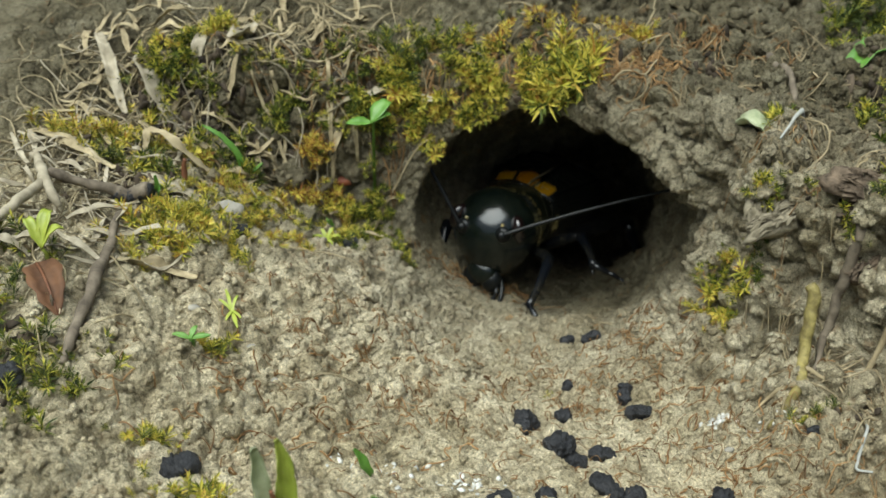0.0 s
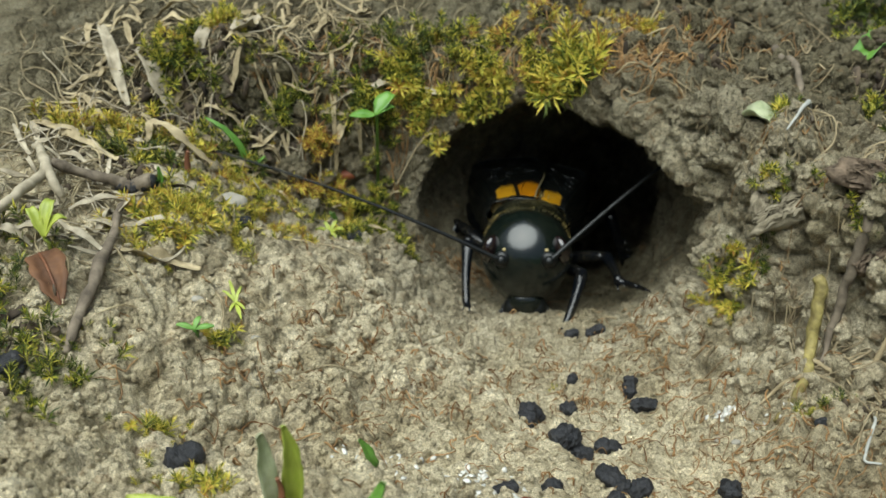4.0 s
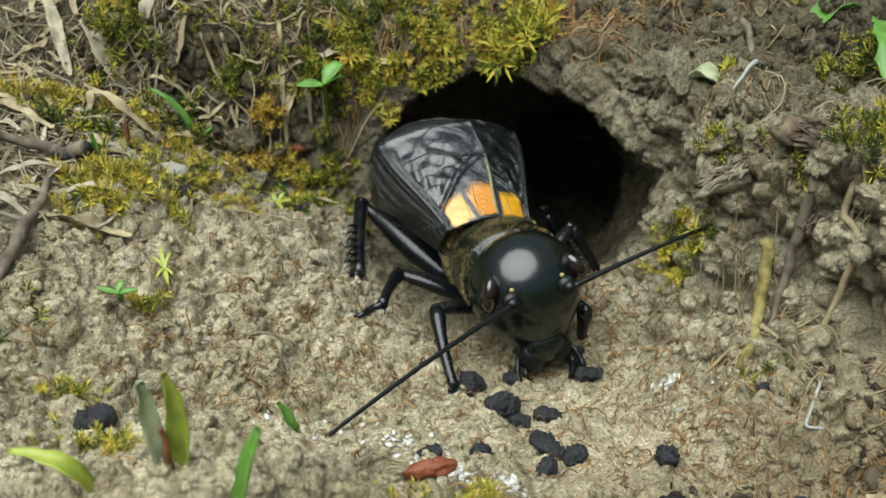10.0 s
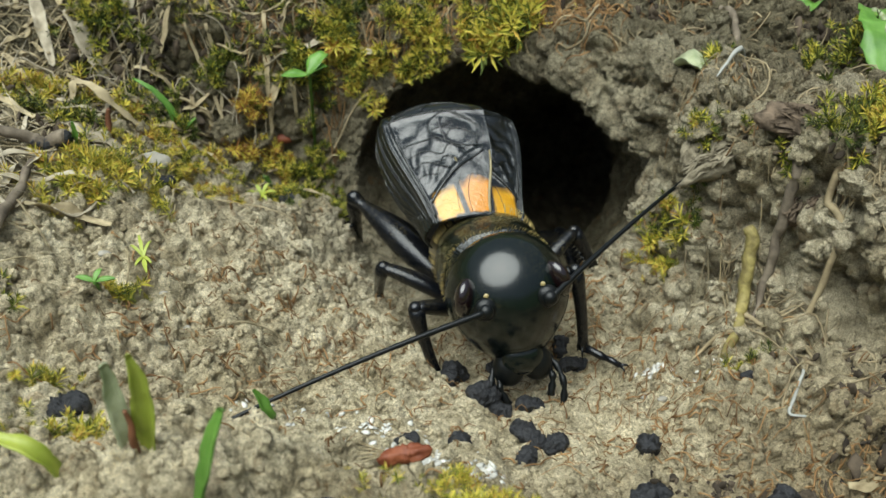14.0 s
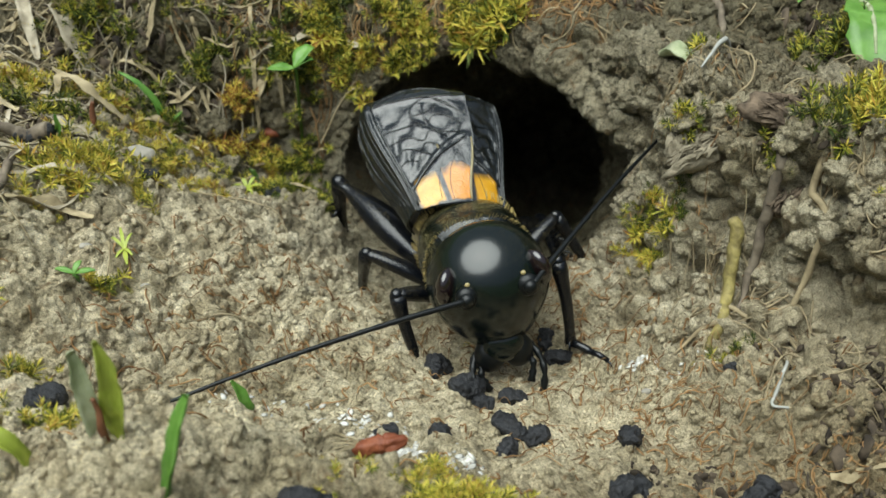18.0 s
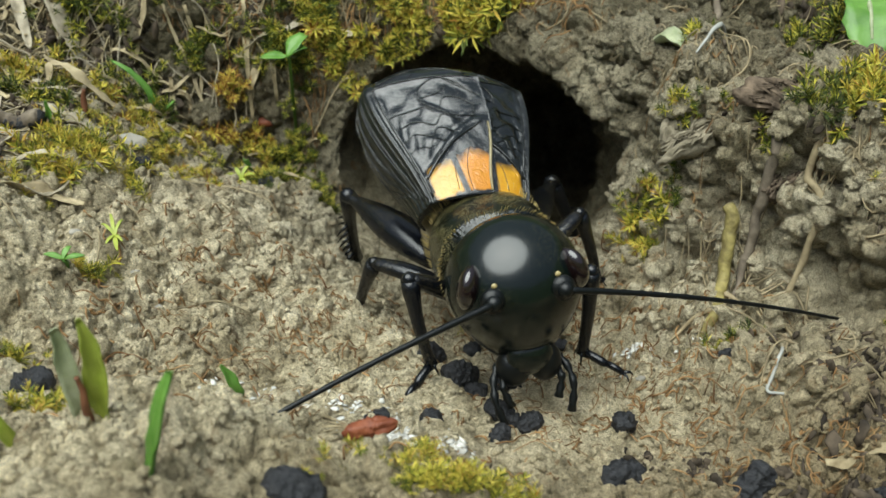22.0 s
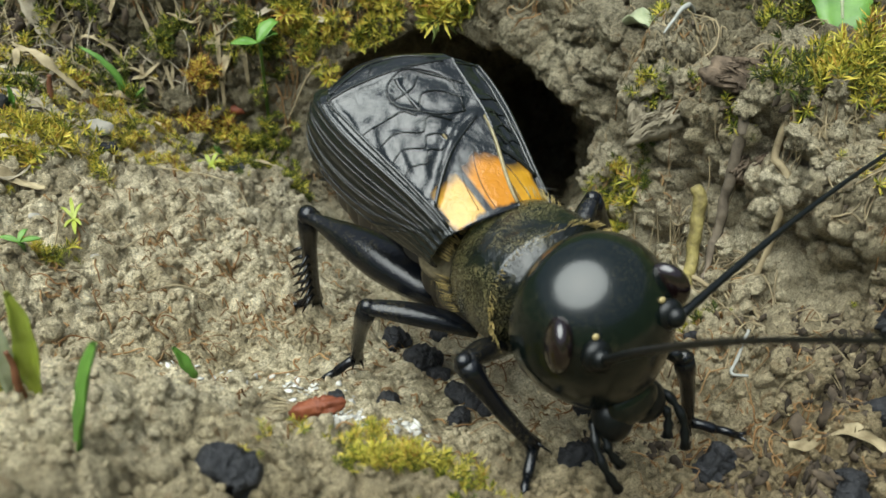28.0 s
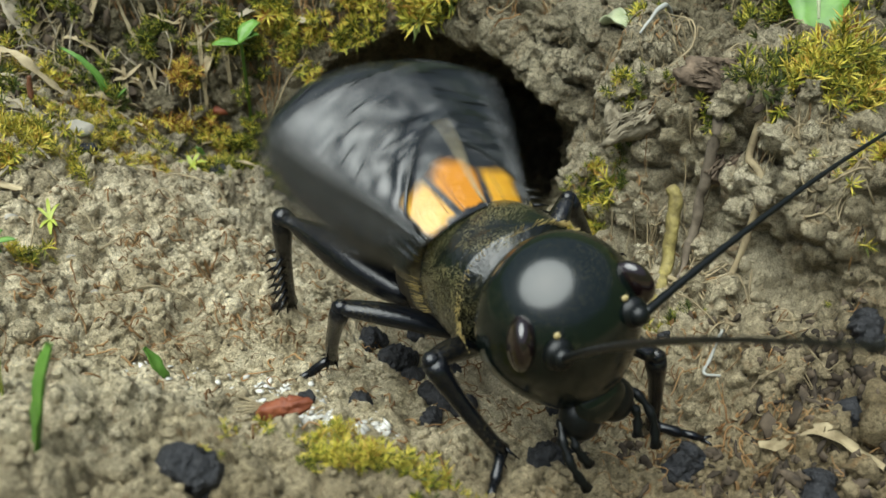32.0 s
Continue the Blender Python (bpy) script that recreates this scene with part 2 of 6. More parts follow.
# centre x, y, z and half width, half height of the burrow along its way
BURROW = ((0.8, 11.0, 4.0, 7.9, 5.8), (0.7, 15.5, 2.0, 9.2, 6.6), (0.6, 20.0, 0.0, 9.7, 7.5), (2.4, 25.0, -3.4, 7.8, 7.3),
          (5.2, 31.0, -8.0, 5.8, 6.8), (8.4, 38.0, -12.2, 5.6, 6.6))


def burrow_distance(x, y, z):
    """Rough distance to the burrow's wall, negative inside it."""
    d = None
    for (ax, ay, az_, aw, ah), (bx, by, bz, bw, bh) in zip(BURROW, BURROW[1:]):
        vx, vy, vz = bx - ax, by - ay, bz - az_
        t = np.clip(((x - ax) * vx + (y - ay) * vy + (z - az_) * vz) / (vx * vx + vy * vy + vz * vz), 0, 1)
        w, h = aw + (bw - aw) * t, ah + (bh - ah) * t
        q = np.sqrt(((x - ax - vx * t) ** 2 + (y - ay - vy * t) ** 2) / w**2 + ((z - az_ - vz * t) / h) ** 2)
        e = (q - 1) * np.minimum(w, h)
        d = e if d is None else np.minimum(d, e)
    return d


def hash3(i, j, k, salt):
    n = (i * 73856093) ^ (j * 19349663) ^ (k * 83492791) ^ (salt * 2654435)
    n = (n ^ (n >> 13)) * 1274126177
    n = n ^ (n >> 16)
    return (n & 0xFFFFFF) / float(0x1000000)


def cells(p, size, salt):
    """Distance to the nearest and second nearest of points strewn one to a cell, in cells."""
    q = p / size
    c = np.floor(q).astype(np.int64)
    f = q - c
    d1 = np.full(len(p), 9.0)
    d2 = np.full(len(p), 9.0)
    for i in (-1, 0, 1):
        for j in (-1, 0, 1):
            for k in (-1, 0, 1):
                a, b, e = c[:, 0] + i, c[:, 1] + j, c[:, 2] + k
                dx = i + hash3(a, b, e, salt) - f[:, 0]
                dy = j + hash3(a, b, e, salt + 1) - f[:, 1]
                dz = k + hash3(a, b, e, salt + 2) - f[:, 2]
                d = dx * dx + dy * dy + dz * dz
                d2 = np.minimum(d2, np.maximum(d1, d))
                d1 = np.minimum(d1, d)
    return np.sqrt(d1), np.sqrt(d2)


def value_noise(p, size, salt):
    q = p / size
    c = np.floor(q).astype(np.int64)
    f = q - c
    f = f * f * (3 - 2 * f)
    out = 0
    for i in (0, 1):
        for j in (0, 1):
            for k in (0, 1):
                w = (f[:, 0] if i else 1 - f[:, 0]) * (f[:, 1] if j else 1 - f[:, 1]) * (f[:, 2] if k else 1 - f[:, 2])
                out = out + w * hash3(c[:, 0] + i, c[:, 1] + j, c[:, 2] + k, salt)
    return out * 2 - 1


def surface_net(field, origin, step):
    """Quads on the zero level of a field sampled on a grid: one vertex a crossed cell."""
    s = field < 0
    n = s[:-1, :-1, :-1].astype(np.int8)
    n = n + s[1:, :-1, :-1] + s[:-1, 1:, :-1] + s[1:, 1:, :-1] + s[:-1, :-1, 1:] + s[1:, :-1, 1:] + s[:-1, 1:, 1:] + s[1:, 1:, 1:]
    act = np.argwhere((n > 0) & (n < 8))
    idx = np.full(n.shape, -1, np.int32)
    idx[act[:, 0], act[:, 1], act[:, 2]] = np.arange(len(act))
    acc = np.zeros((len(act), 3))
    cnt = np.zeros(len(act))
    for a, b in (((0, 0, 0), (1, 0, 0)), ((0, 1, 0), (1, 1, 0)), ((0, 0, 1), (1, 0, 1)), ((0, 1, 1), (1, 1, 1)),
                 ((0, 0, 0), (0, 1, 0)), ((1, 0, 0), (1, 1, 0)), ((0, 0, 1), (0, 1, 1)), ((1, 0, 1), (1, 1, 1)),
                 ((0, 0, 0), (0, 0, 1)), ((1, 0, 0), (1, 0, 1)), ((0, 1, 0), (0, 1, 1)), ((1, 1, 0), (1, 1, 1))):
        a, b = np.array(a), np.array(b)
        pa, pb = act + a, act + b
        fa, fb = field[pa[:, 0], pa[:, 1], pa[:, 2]], field[pb[:, 0], pb[:, 1], pb[:, 2]]
        cross = (fa < 0) != (fb < 0)
        t = np.where(cross, fa / np.where(cross, fa - fb, 1), 0)
        acc += np.where(cross[:, None], a + (b - a) * t[:, None], 0)
        cnt += cross
    verts = origin + (act + acc / cnt[:, None]) * step
    quads = []
    for axis in range(3):
        o1, o2 = [(1, 2), (2, 0), (0, 1)][axis]
        lo = np.take(s, range(s.shape[axis] - 1), axis)
        hi = np.take(s, range(1, s.shape[axis]), axis)
        e = np.argwhere(lo != hi)
        e = e[(e[:, o1] > 0) & (e[:, o2] > 0) & (e[:, o1] < s.shape[o1] - 1) & (e[:, o2] < s.shape[o2] - 1)]
        inside = lo[e[:, 0], e[:, 1], e[:, 2]]
        u, v = np.zeros(3, int), np.zeros(3, int)
        u[o1], v[o2] = 1, 1
        ring = [e, e - u, e - u - v, e - v]
        q = np.stack([idx[r[:, 0], r[:, 1], r[:, 2]] for r in ring], 1)
        q[~inside] = q[~inside][:, ::-1]
        quads.append(q)
    q = np.concatenate(quads)
    return verts, q[(q >= 0).all(1)]


def split_quads(v, q):
    """Each quad in four."""
    e = np.sort(np.stack([q, np.roll(q, -1, 1)], -1).reshape(-1, 2), 1)
    key, inv = np.unique(e[:, 0].astype(np.int64) * len(v) + e[:, 1], return_inverse=True)
    mids = (v[key // len(v)] + v[key % len(v)]) / 2
    cent = v[q].mean(1)
    m = inv.reshape(-1, 4) + len(v)
    c = np.arange(len(q)) + len(v) + len(mids)
    out = np.concatenate([np.stack([q[:, k], m[:, k], c, m[:, k - 1]], 1) for k in range(4)])
    return np.concatenate([v, mids, cent]), out


def normals_of(v, q):
    fn = np.cross(v[q[:, 2]] - v[q[:, 0]], v[q[:, 3]] - v[q[:, 1]])
    n = np.zeros_like(v)
    for k in range(4):
        for a in range(3):
            n[:, a] += np.bincount(q[:, k], fn[:, a], len(v))
    return n / (np.linalg.norm(n, axis=1)[:, None] + 1e-12)


def build_ground():
    step = 0.32
    lo = np.array((-37.0, -27.0, -24.0))
    nx, ny, nz = 218, 236, 136
    X = (lo[0] + step * np.arange(nx))[:, None, None]
    Y = (lo[1] + step * np.arange(ny))[None, :, None]
    Z = (lo[2] + step * np.arange(nz))[None, None, :]
    h = terrain(X, Y)
    d = (Z - h) * 0.75
    hole = burrow_distance(X, Y, Z)
    k = 1.6
    w = np.clip(0.5 + 0.5 * (d + hole) / k, 0, 1)
    field = -hole * (1 - w) + d * w + k * w * (1 - w)
    v, q = surface_net(field.astype(np.float32), lo, step)
    v, q = split_quads(v, q)
    # clods, crumbs and cracks, calmer on the trodden floor
    n = normals_of(v, q)
    x, y, z = v.T
    trod = np.exp(-((x - 0.5) / 8.5) ** 2) * smooth(-16, -9, y) * (1 - smooth(20, 26, y))
    rough = 1 - 0.45 * trod
    bankish = smooth(5, 9, x + 0.35 * y)
    big1, big2 = cells(v + 0.6 * value_noise(v, 2.0, 5)[:, None], 3.6, 11)
    mid1, mid2 = cells(v, 1.5, 23)
    sml1, sml2 = cells(v, 0.62, 37)
    mouth = 1 - 0.55 * np.exp(-(burrow_distance(x, y, z) / 1.6) ** 2) * smooth(10, 15, y)
    off = 0.9 * value_noise(v, 6.0, 3) * rough + 0.55 * value_noise(v, 2.2, 4)
    off += rough * (0.75 * (0.55 - big1) + 1.5 * bankish * (0.5 - big1)) - 0.5 * bankish * np.exp(-((big2 - big1) / 0.12) ** 2)
    off += rough * (0.85 + 0.65 * bankish) * (0.55 - mid1) - 0.28 * np.exp(-((mid2 - mid1) / 0.10) ** 2) * rough
    off += (0.38 + 0.14 * bankish) * (0.55 - sml1) + 0.13 * value_noise(v, 0.35, 8)
    v = v + n * (off * mouth)[:, None]
    # the land around, out to the horizon, meeting the rim from below
    reach = np.array([0, 4, 10, 20, 45, 100, 250, 700, 2000, 6000, 20000, 60000.0])
    xs = np.concatenate([-36 - reach[::-1], np.linspace(-36, 32, 18)[1:-1], 32 + reach])
    ys = np.concatenate([-26 - reach[::-1], np.linspace(-26, 47, 18)[1:-1], 47 + reach])
    gx, gy = np.meshgrid(xs, ys, indexing="ij")
    away = np.maximum(np.maximum(-36 - gx, gx - 32), np.maximum(-26 - gy, gy - 47))
    gz = np.where(away <= 0, terrain(gx, gy) - 0.5, terrain(np.clip(gx, -36, 32), np.clip(gy, -26, 47)) - 0.2)
    far = np.clip(away / 120.0, 0, 1)
    gz = gz * (1 - far) + 9.0 * far + np.minimum(away, 400) * 0.02 * np.sin(gx * 0.05) * np.cos(gy * 0.043)
    # an unseen bank all round, added to block light from the low sky
    gz = gz + 240.0 * smooth(70.0, 420.0, away)
    ov = np.stack([gx, gy, gz], -1).reshape(-1, 3)
    ids = np.arange(len(ov)).reshape(gx.shape)
    oq = np.stack([ids[:-1, :-1], ids[1:, :-1], ids[1:, 1:], ids[:-1, 1:]], -1)
    inner = (xs[:-1, None] >= -36) & (xs[1:, None] <= 32) & (ys[None, :-1] >= -26) & (ys[None, 1:] <= 47)
    oq = oq[~inner].reshape(-1, 4)
    me = bpy.data.meshes.new("ground")
    allv = np.concatenate([v, ov]) * MM
    allq = np.concatenate([q, oq + len(v)])
    me.from_pydata(allv.tolist(), [], allq.tolist())
    me.polygons.foreach_set("use_smooth", np.ones(len(allq), bool))
    me.materials.append(SOIL)
    me.materials.append(UNSEEN_MEADOW)
    far_off = np.zeros(len(allq), np.int32)
    far_off[len(q):] = np.abs(ov[oq].mean(1)[:, :2]).max(1) > 75
    me.polygons.foreach_set("material_index", far_off)
    return tagged(new("ground", me), "dry cracked tan loam around a burrow mouth", "ground", kind="structure"), v, q


ground, ground_v, ground_q = build_ground()
from mathutils.bvhtree import BVHTree
BVH = BVHTree.FromPolygons(ground_v.tolist(), ground_q.tolist())


def on_ground(x, y, top=40.0):
    """The place and normal of the ground seen from above at x, y."""
    p, n, _, _ = BVH.ray_cast(Vector((x, y, top)), Vector((0, 0, -1)))
    if p is None:
        p, n = Vector((x, y, float(terrain(np.array(float(x)), np.array(float(y)))))), Vector((0, 0, 1))
    return p, (n if n.z > 0 else -n)
# ---- building helpers ----
def mesh_of(name, verts, faces, material, smooth_faces=True):
    me = bpy.data.meshes.new(name)
    me.from_pydata([(x * MM, y * MM, z * MM) for x, y, z in verts], [], faces)
    if smooth_faces:
        me.polygons.foreach_set("use_smooth", [True] * len(me.polygons))
    me.materials.append(material)
    return me


def part(name, data, material, parent, label=""):
    """Links verts and faces (or a mesh) as one part under a thing or a part."""
    me = data if isinstance(data, bpy.types.Mesh) else mesh_of(name, data[0], data[1], material)
    ob = new(name, me)
    ob.parent = parent
    return tagged(ob, label) if label else ob


def thing(name, data, material, label, category, group="", kind=""):
    me = data if isinstance(data, bpy.types.Mesh) else mesh_of(name, data[0], data[1], material)
    return tagged(new(name, me), label, category, group, kind)


def joined(*pieces):
    v, f = [], []
    for pv, pf in pieces:
        k = len(v)
        v += list(pv)
        f += [tuple(i + k for i in q) for q in pf]
    return v, f


def moved(piece, m):
    return [tuple(m @ Vector(p)) for p in piece[0]], piece[1]


def tube(points, radii, sides=8, flat=1.0, up=(0, 0, 1)):
    """A closed tube along points; radii one a point; flat squeezes it along up."""
    pts = [Vector(p) for p in points]
    v, f = [], []
    for i, p in enumerate(pts):
        t = (pts[min(i + 1, len(pts) - 1)] - pts[max(i - 1, 0)]).normalized()
        s = t.cross(Vector(up))
        s = s.normalized() if s.length > 1e-4 else t.orthogonal().normalized()
        w = s.cross(t)
        for k in range(sides):
            a = 2 * math.pi * k / sides
            v.append(tuple(p + radii[i] * (math.cos(a) * s + flat * math.sin(a) * w)))
    for i in range(len(pts) - 1):
        for k in range(sides):
            a, b = i * sides + k, i * sides + (k + 1) % sides
            f.append((a, b, b + sides, a + sides))
    f.append(tuple(range(sides))[::-1])
    f.append(tuple(range((len(pts) - 1) * sides, len(pts) * sides)))
    return v, f


def globe(cx, cy, cz, rx, ry, rz, seg=32, rings=20, warp=None):
    """An ellipsoid whose unit points may be reshaped by warp."""
    v, f = [], []
    for i in range(rings + 1):
        a = math.pi * i / rings
        for k in range(seg):
            b = 2 * math.pi * k / seg
            u = Vector((math.sin(a) * math.cos(b), math.sin(a) * math.sin(b), math.cos(a)))
            u = warp(u) if warp else u
            v.append((cx + rx * u[0], cy + ry * u[1], cz + rz * u[2]))
    for i in range(rings):
        for k in range(seg):
            a, b = i * seg + k, i * seg + (k + 1) % seg
            f.append((a, a + seg, b + seg, b))
    return v, f


def spline(points, n):
    """n points on a smooth curve through the given ones."""
    p = [Vector(q) for q in points]
    p = [2 * p[0] - p[1]] + p + [2 * p[-1] - p[-2]]
    out = []
    spans = len(p) - 3
    for i in range(n):
        s = i * spans / (n - 1)
        k = min(int(s), spans - 1)
        t = s - k
        a, b, c, d = p[k : k + 4]
        out.append(0.5 * (2 * b + (c - a) * t + (2 * a - 5 * b + 4 * c - d) * t * t + (3 * b - a - 3 * c + d) * t**3))
    return out


# ---- the cricket: it faces -y, its head's centre at HEAD ----
HEAD = Vector((0.0, -6.2, 4.4))
GROWN = 1.06


def chitin(name, colour, rough, coat, scale=3.0, relief=0.02, dust=0.0, dust_colour=(0.30, 0.24, 0.10), spec=0.5, grain=9.0, patch=0.46):
    m, n, l, b = shader(name)
    f = tex_noise(n, l, scale, 4.0, 0.6)
    c = ramp(n, l, f, [(0.3, tuple(0.7 * x for x in colour)), (0.7, tuple(1.25 * x for x in colour))])
    if dust:
        g = tex_noise(n, l, grain, 3.0, 0.7)
        patches = tex_noise(n, l, 0.5, 3.0, 0.6, 0.8)
        k = n.new("ShaderNodeMath")
        k.operation = "MULTIPLY"
        l.new(ramp(n, l, g, [(0.50, (0, 0, 0)), (0.60, (1, 1, 1))]), k.inputs[0])
        l.new(ramp(n, l, patches, [(patch, (0, 0, 0)), (patch + 0.16, (dust, dust, dust))]), k.inputs[1])
        c = mix(n, l, k.outputs[0], c, dust_colour)
        rr = n.new("ShaderNodeMapRange")
        rr.inputs["To Min"].default_value, rr.inputs["To Max"].default_value = rough, 0.8
        l.new(k.outputs[0], rr.inputs["Value"])
        l.new(rr.outputs[0], b.inputs["Roughness"])
    else:
        b.inputs["Roughness"].default_value = rough
    l.new(c, b.inputs["Base Color"])
    b.inputs["Specular IOR Level"].default_value = spec
    b.inputs["Coat Weight"].default_value = coat
    b.inputs["Coat Roughness"].default_value = 0.12
    bump(n, l, b, f, relief, 0.6)
    return m


BLACK = chitin("black_chitin", (0.004, 0.005, 0.005), 0.36, 0.0, 4.0, 0.012, spec=0.35)
HEADM = chitin("glossy_head_chitin", (0.0025, 0.0055, 0.0045), 0.20, 0.3, 9.0, 0.005, dust=0.04, spec=0.5)
PRONOT = chitin("dusty_pronotum_chitin", (0.004, 0.006, 0.004), 0.20, 0.3, 1.6, 0.22, dust=0.55, dust_colour=(0.30, 0.25, 0.10), spec=0.5, grain=15.0, patch=0.43)
LEGM = chitin("leg_chitin", (0.004, 0.005, 0.007), 0.20, 0.0, 5.0, 0.03, dust=0.10, spec=0.5)
EYEM = chitin("compound_eye", (0.010, 0.005, 0.005), 0.15, 0.9, 12.0, 0.01)
BELLY = chitin("abdomen_chitin", (0.030, 0.024, 0.016), 0.55, 0.1, 2.0, 0.08, dust=0.7)
OCELLUS = plain_material("pale_spot", (0.26, 0.20, 0.08), (0.42, 0.34, 0.16), 8.0, 0.3, 0.0)
GOLDHAIR = plain_material("golden_hair", (0.30, 0.22, 0.07), (0.50, 0.38, 0.14), 4.0, 0.5, 0.0)
MEMBRANE = plain_material("pale_membrane", (0.14, 0.11, 0.06), (0.30, 0.25, 0.15), 3.0, 0.6, 0.03)


def wing_material():
    """Black leathery wing with an orange field at its base; y runs from the hinge to the tip."""
    m, n, l, b = shader("forewing_leather")
    c = n.new("ShaderNodeTexCoord")
    s = n.new("ShaderNodeSeparateXYZ")
    l.new(c.outputs["Object"], s.inputs[0])
    def calc(op, a, b, c_=None):
        k = n.new("ShaderNodeMath")
        k.operation = op
        for v_, sock in zip((a, b, c_), k.inputs):
            if v_ is None:
                continue
            if isinstance(v_, float):
                sock.default_value = v_
            else:
                l.new(v_, sock)
        return k.outputs[0]

    def between(value, lo, hi):
        r = n.new("ShaderNodeMapRange")
        r.inputs["From Min"].default_value, r.inputs["From Max"].default_value = lo * MM, hi * MM
        l.new(value, r.inputs["Value"])
        return r.outputs[0]

    wob = tex_noise(n, l, 1.4, 3.0, 0.5)
    # x counted from the midline outwards: negative past it, for the wing that lies on top
    span = calc("ABSOLUTE", s.outputs["X"], None)
    yy = calc("MULTIPLY_ADD", wob, 0.9 * MM, s.outputs["Y"])
    far_edge = calc("MULTIPLY_ADD", span, 0.34, yy)
    field = calc("MULTIPLY", between(far_edge, 3.05, 2.45), between(yy, 0.55, 0.75))
    field = calc("MULTIPLY", field, between(calc("MULTIPLY_ADD", s.outputs["Y"], -0.10, span), 2.22, 2.05))
    bar = calc("ABSOLUTE", calc("ADD", calc("MULTIPLY_ADD", s.outputs["Y"], -0.16, span), -0.62 * MM), None)
    field = calc("MULTIPLY", field, between(bar, 0.10, 0.20))
    deep = between(calc("MULTIPLY_ADD", s.outputs["Y"], -0.16, span), 0.75, 0.45)
    f = tex_noise(n, l, 2.5, 5.0, 0.6)
    black = ramp(n, l, f, [(0.3, (0.004, 0.005, 0.005)), (0.7, (0.008, 0.010, 0.009))])
    gold = ramp(n, l, f, [(0.25, (0.50, 0.225, 0.008)), (0.75, (0.60, 0.32, 0.018))])
    gold = mix(n, l, deep, gold, (0.50, 0.19, 0.006))
    l.new(mix(n, l, field, black, gold), b.inputs["Base Color"])
    b.inputs["Roughness"].default_value = 0.20
    b.inputs["Specular IOR Level"].default_value = 0.6
    b.inputs["Coat Weight"].default_value = 0.45
    b.inputs["Coat Roughness"].default_value = 0.18
    crease = tex_noise(n, l, 2.2, 4.0, 0.6, 1.6)
    bump(n, l, b, crease, 0.07, 0.8)
    return m


WING = wing_material()
VEIN = chitin("wing_vein", (0.006, 0.007, 0.006), 0.22, 0.4, 5.0, 0.01)
EDGE = plain_material("pale_wing_edge", (0.16, 0.12, 0.05), (0.34, 0.29, 0.16), 3.0, 0.35, 0.02)


def head_warp(u):
    x, y, z = u
    low = max(0.0, -z)
    x *= 1 - 0.36 * low**1.7
    if y < 0:
        y *= 1 - 0.10 * low
    else:
        y *= 0.75
    z = z * (1.0 if z > 0 else 1.22)
    return x, y, z


def ease(a, b, x):
    t = min(max((x - a) / (b - a), 0.0), 1.0)
    return t * t * (3 - 2 * t)


def wing_surface(u, v, side):
    """u: 0 hinge to 1 tip; v: -1 lower edge, 0 the shoulder ridge, 1 inner edge across the back. The tip bends down past u = 0.78."""
    fold = max(0.0, u - 0.77) / 0.23
    run = 9.0 * min(u, 0.77) + 1.75 * math.sin(1.15 * fold)
    sink = 1.9 * (1 - math.cos(1.25 * fold))
    outer = 2.45 + 1.95 * ease(-0.12, 0.80, u) - 1.1 * fold**2
    if v >= 0:
        inner = (-0.55 if side < 0 else 0.15) - 0.75 * ease(0.0, 0.5, u) * (1 - 0.5 * fold)
        x = outer + v * (inner - outer)
        y = run + 0.25 * math.sin(math.pi * v) * u - 0.55 * fold * abs(2 * v - 1) ** 3
        z = 0.30 * math.sin(math.pi * min(1, v * 0.85 + 0.08)) + 0.25 * math.sin(math.pi * min(u, 0.8)) - sink
        field = ease(0.05, 0.13, v) * (1 - ease(0.86, 1.0, v))
        harp = ease(0.20, 0.34, u) * (1 - ease(0.60, 0.72, u)) * field * (1 - ease(0.50, 0.74, v - 0.5 * (u - 0.3)))
        z += 0.050 * harp * math.sin(2 * math.pi * (6.2 * u - 1.3 * v + 0.40 * math.sin(8.5 * v + 1.2) + 0.15 * math.sin(21 * v + 13 * u)))
        arc = u - (0.13 + 0.34 * ease(0.0, 1.0, v))
        z += 0.10 * math.exp(-((arc / 0.022) ** 2)) * field - 0.08 * math.exp(-(((arc - 0.05) / 0.03) ** 2)) * field
        chord = math.hypot((u - 0.62) / 0.13, (v - 0.66) / 0.26)
        z += 0.05 * math.exp(-(((chord - 1.0) / 0.16) ** 2)) * field - 0.04 * math.exp(-((chord / 0.6) ** 2))
        z += 0.09 * math.exp(-(((u - 0.765) / 0.018) ** 2)) * ease(0.0, 0.1, v)
        z += 0.035 * math.sin(17 * u + 5 * v) * math.sin(6 * u + 15 * v) * ease(0.15, 0.4, u) * field
        z += 0.07 * math.exp(-(((v - 0.03) / 0.02) ** 2)) - 0.06 * math.exp(-(((v - 0.065) / 0.015) ** 2)) + 0.05 * math.exp(-(((v - 0.10) / 0.018) ** 2))
    else:
        w = -v
        drop = (3.9 * math.sin(math.pi * (0.16 + 0.62 * u)) ** 0.8) * w
        x = outer + 0.75 * math.sin(w * 2.0) - 0.45 * w * w
        y = run - 0.5 * w * u
        z = 0.074 + 0.25 * math.sin(math.pi * min(u, 0.8)) - drop - sink * (1 - 0.5 * w)
        x += 0.045 * math.sin(w * 46 + 1.5 * u)
    return side * x, y, z


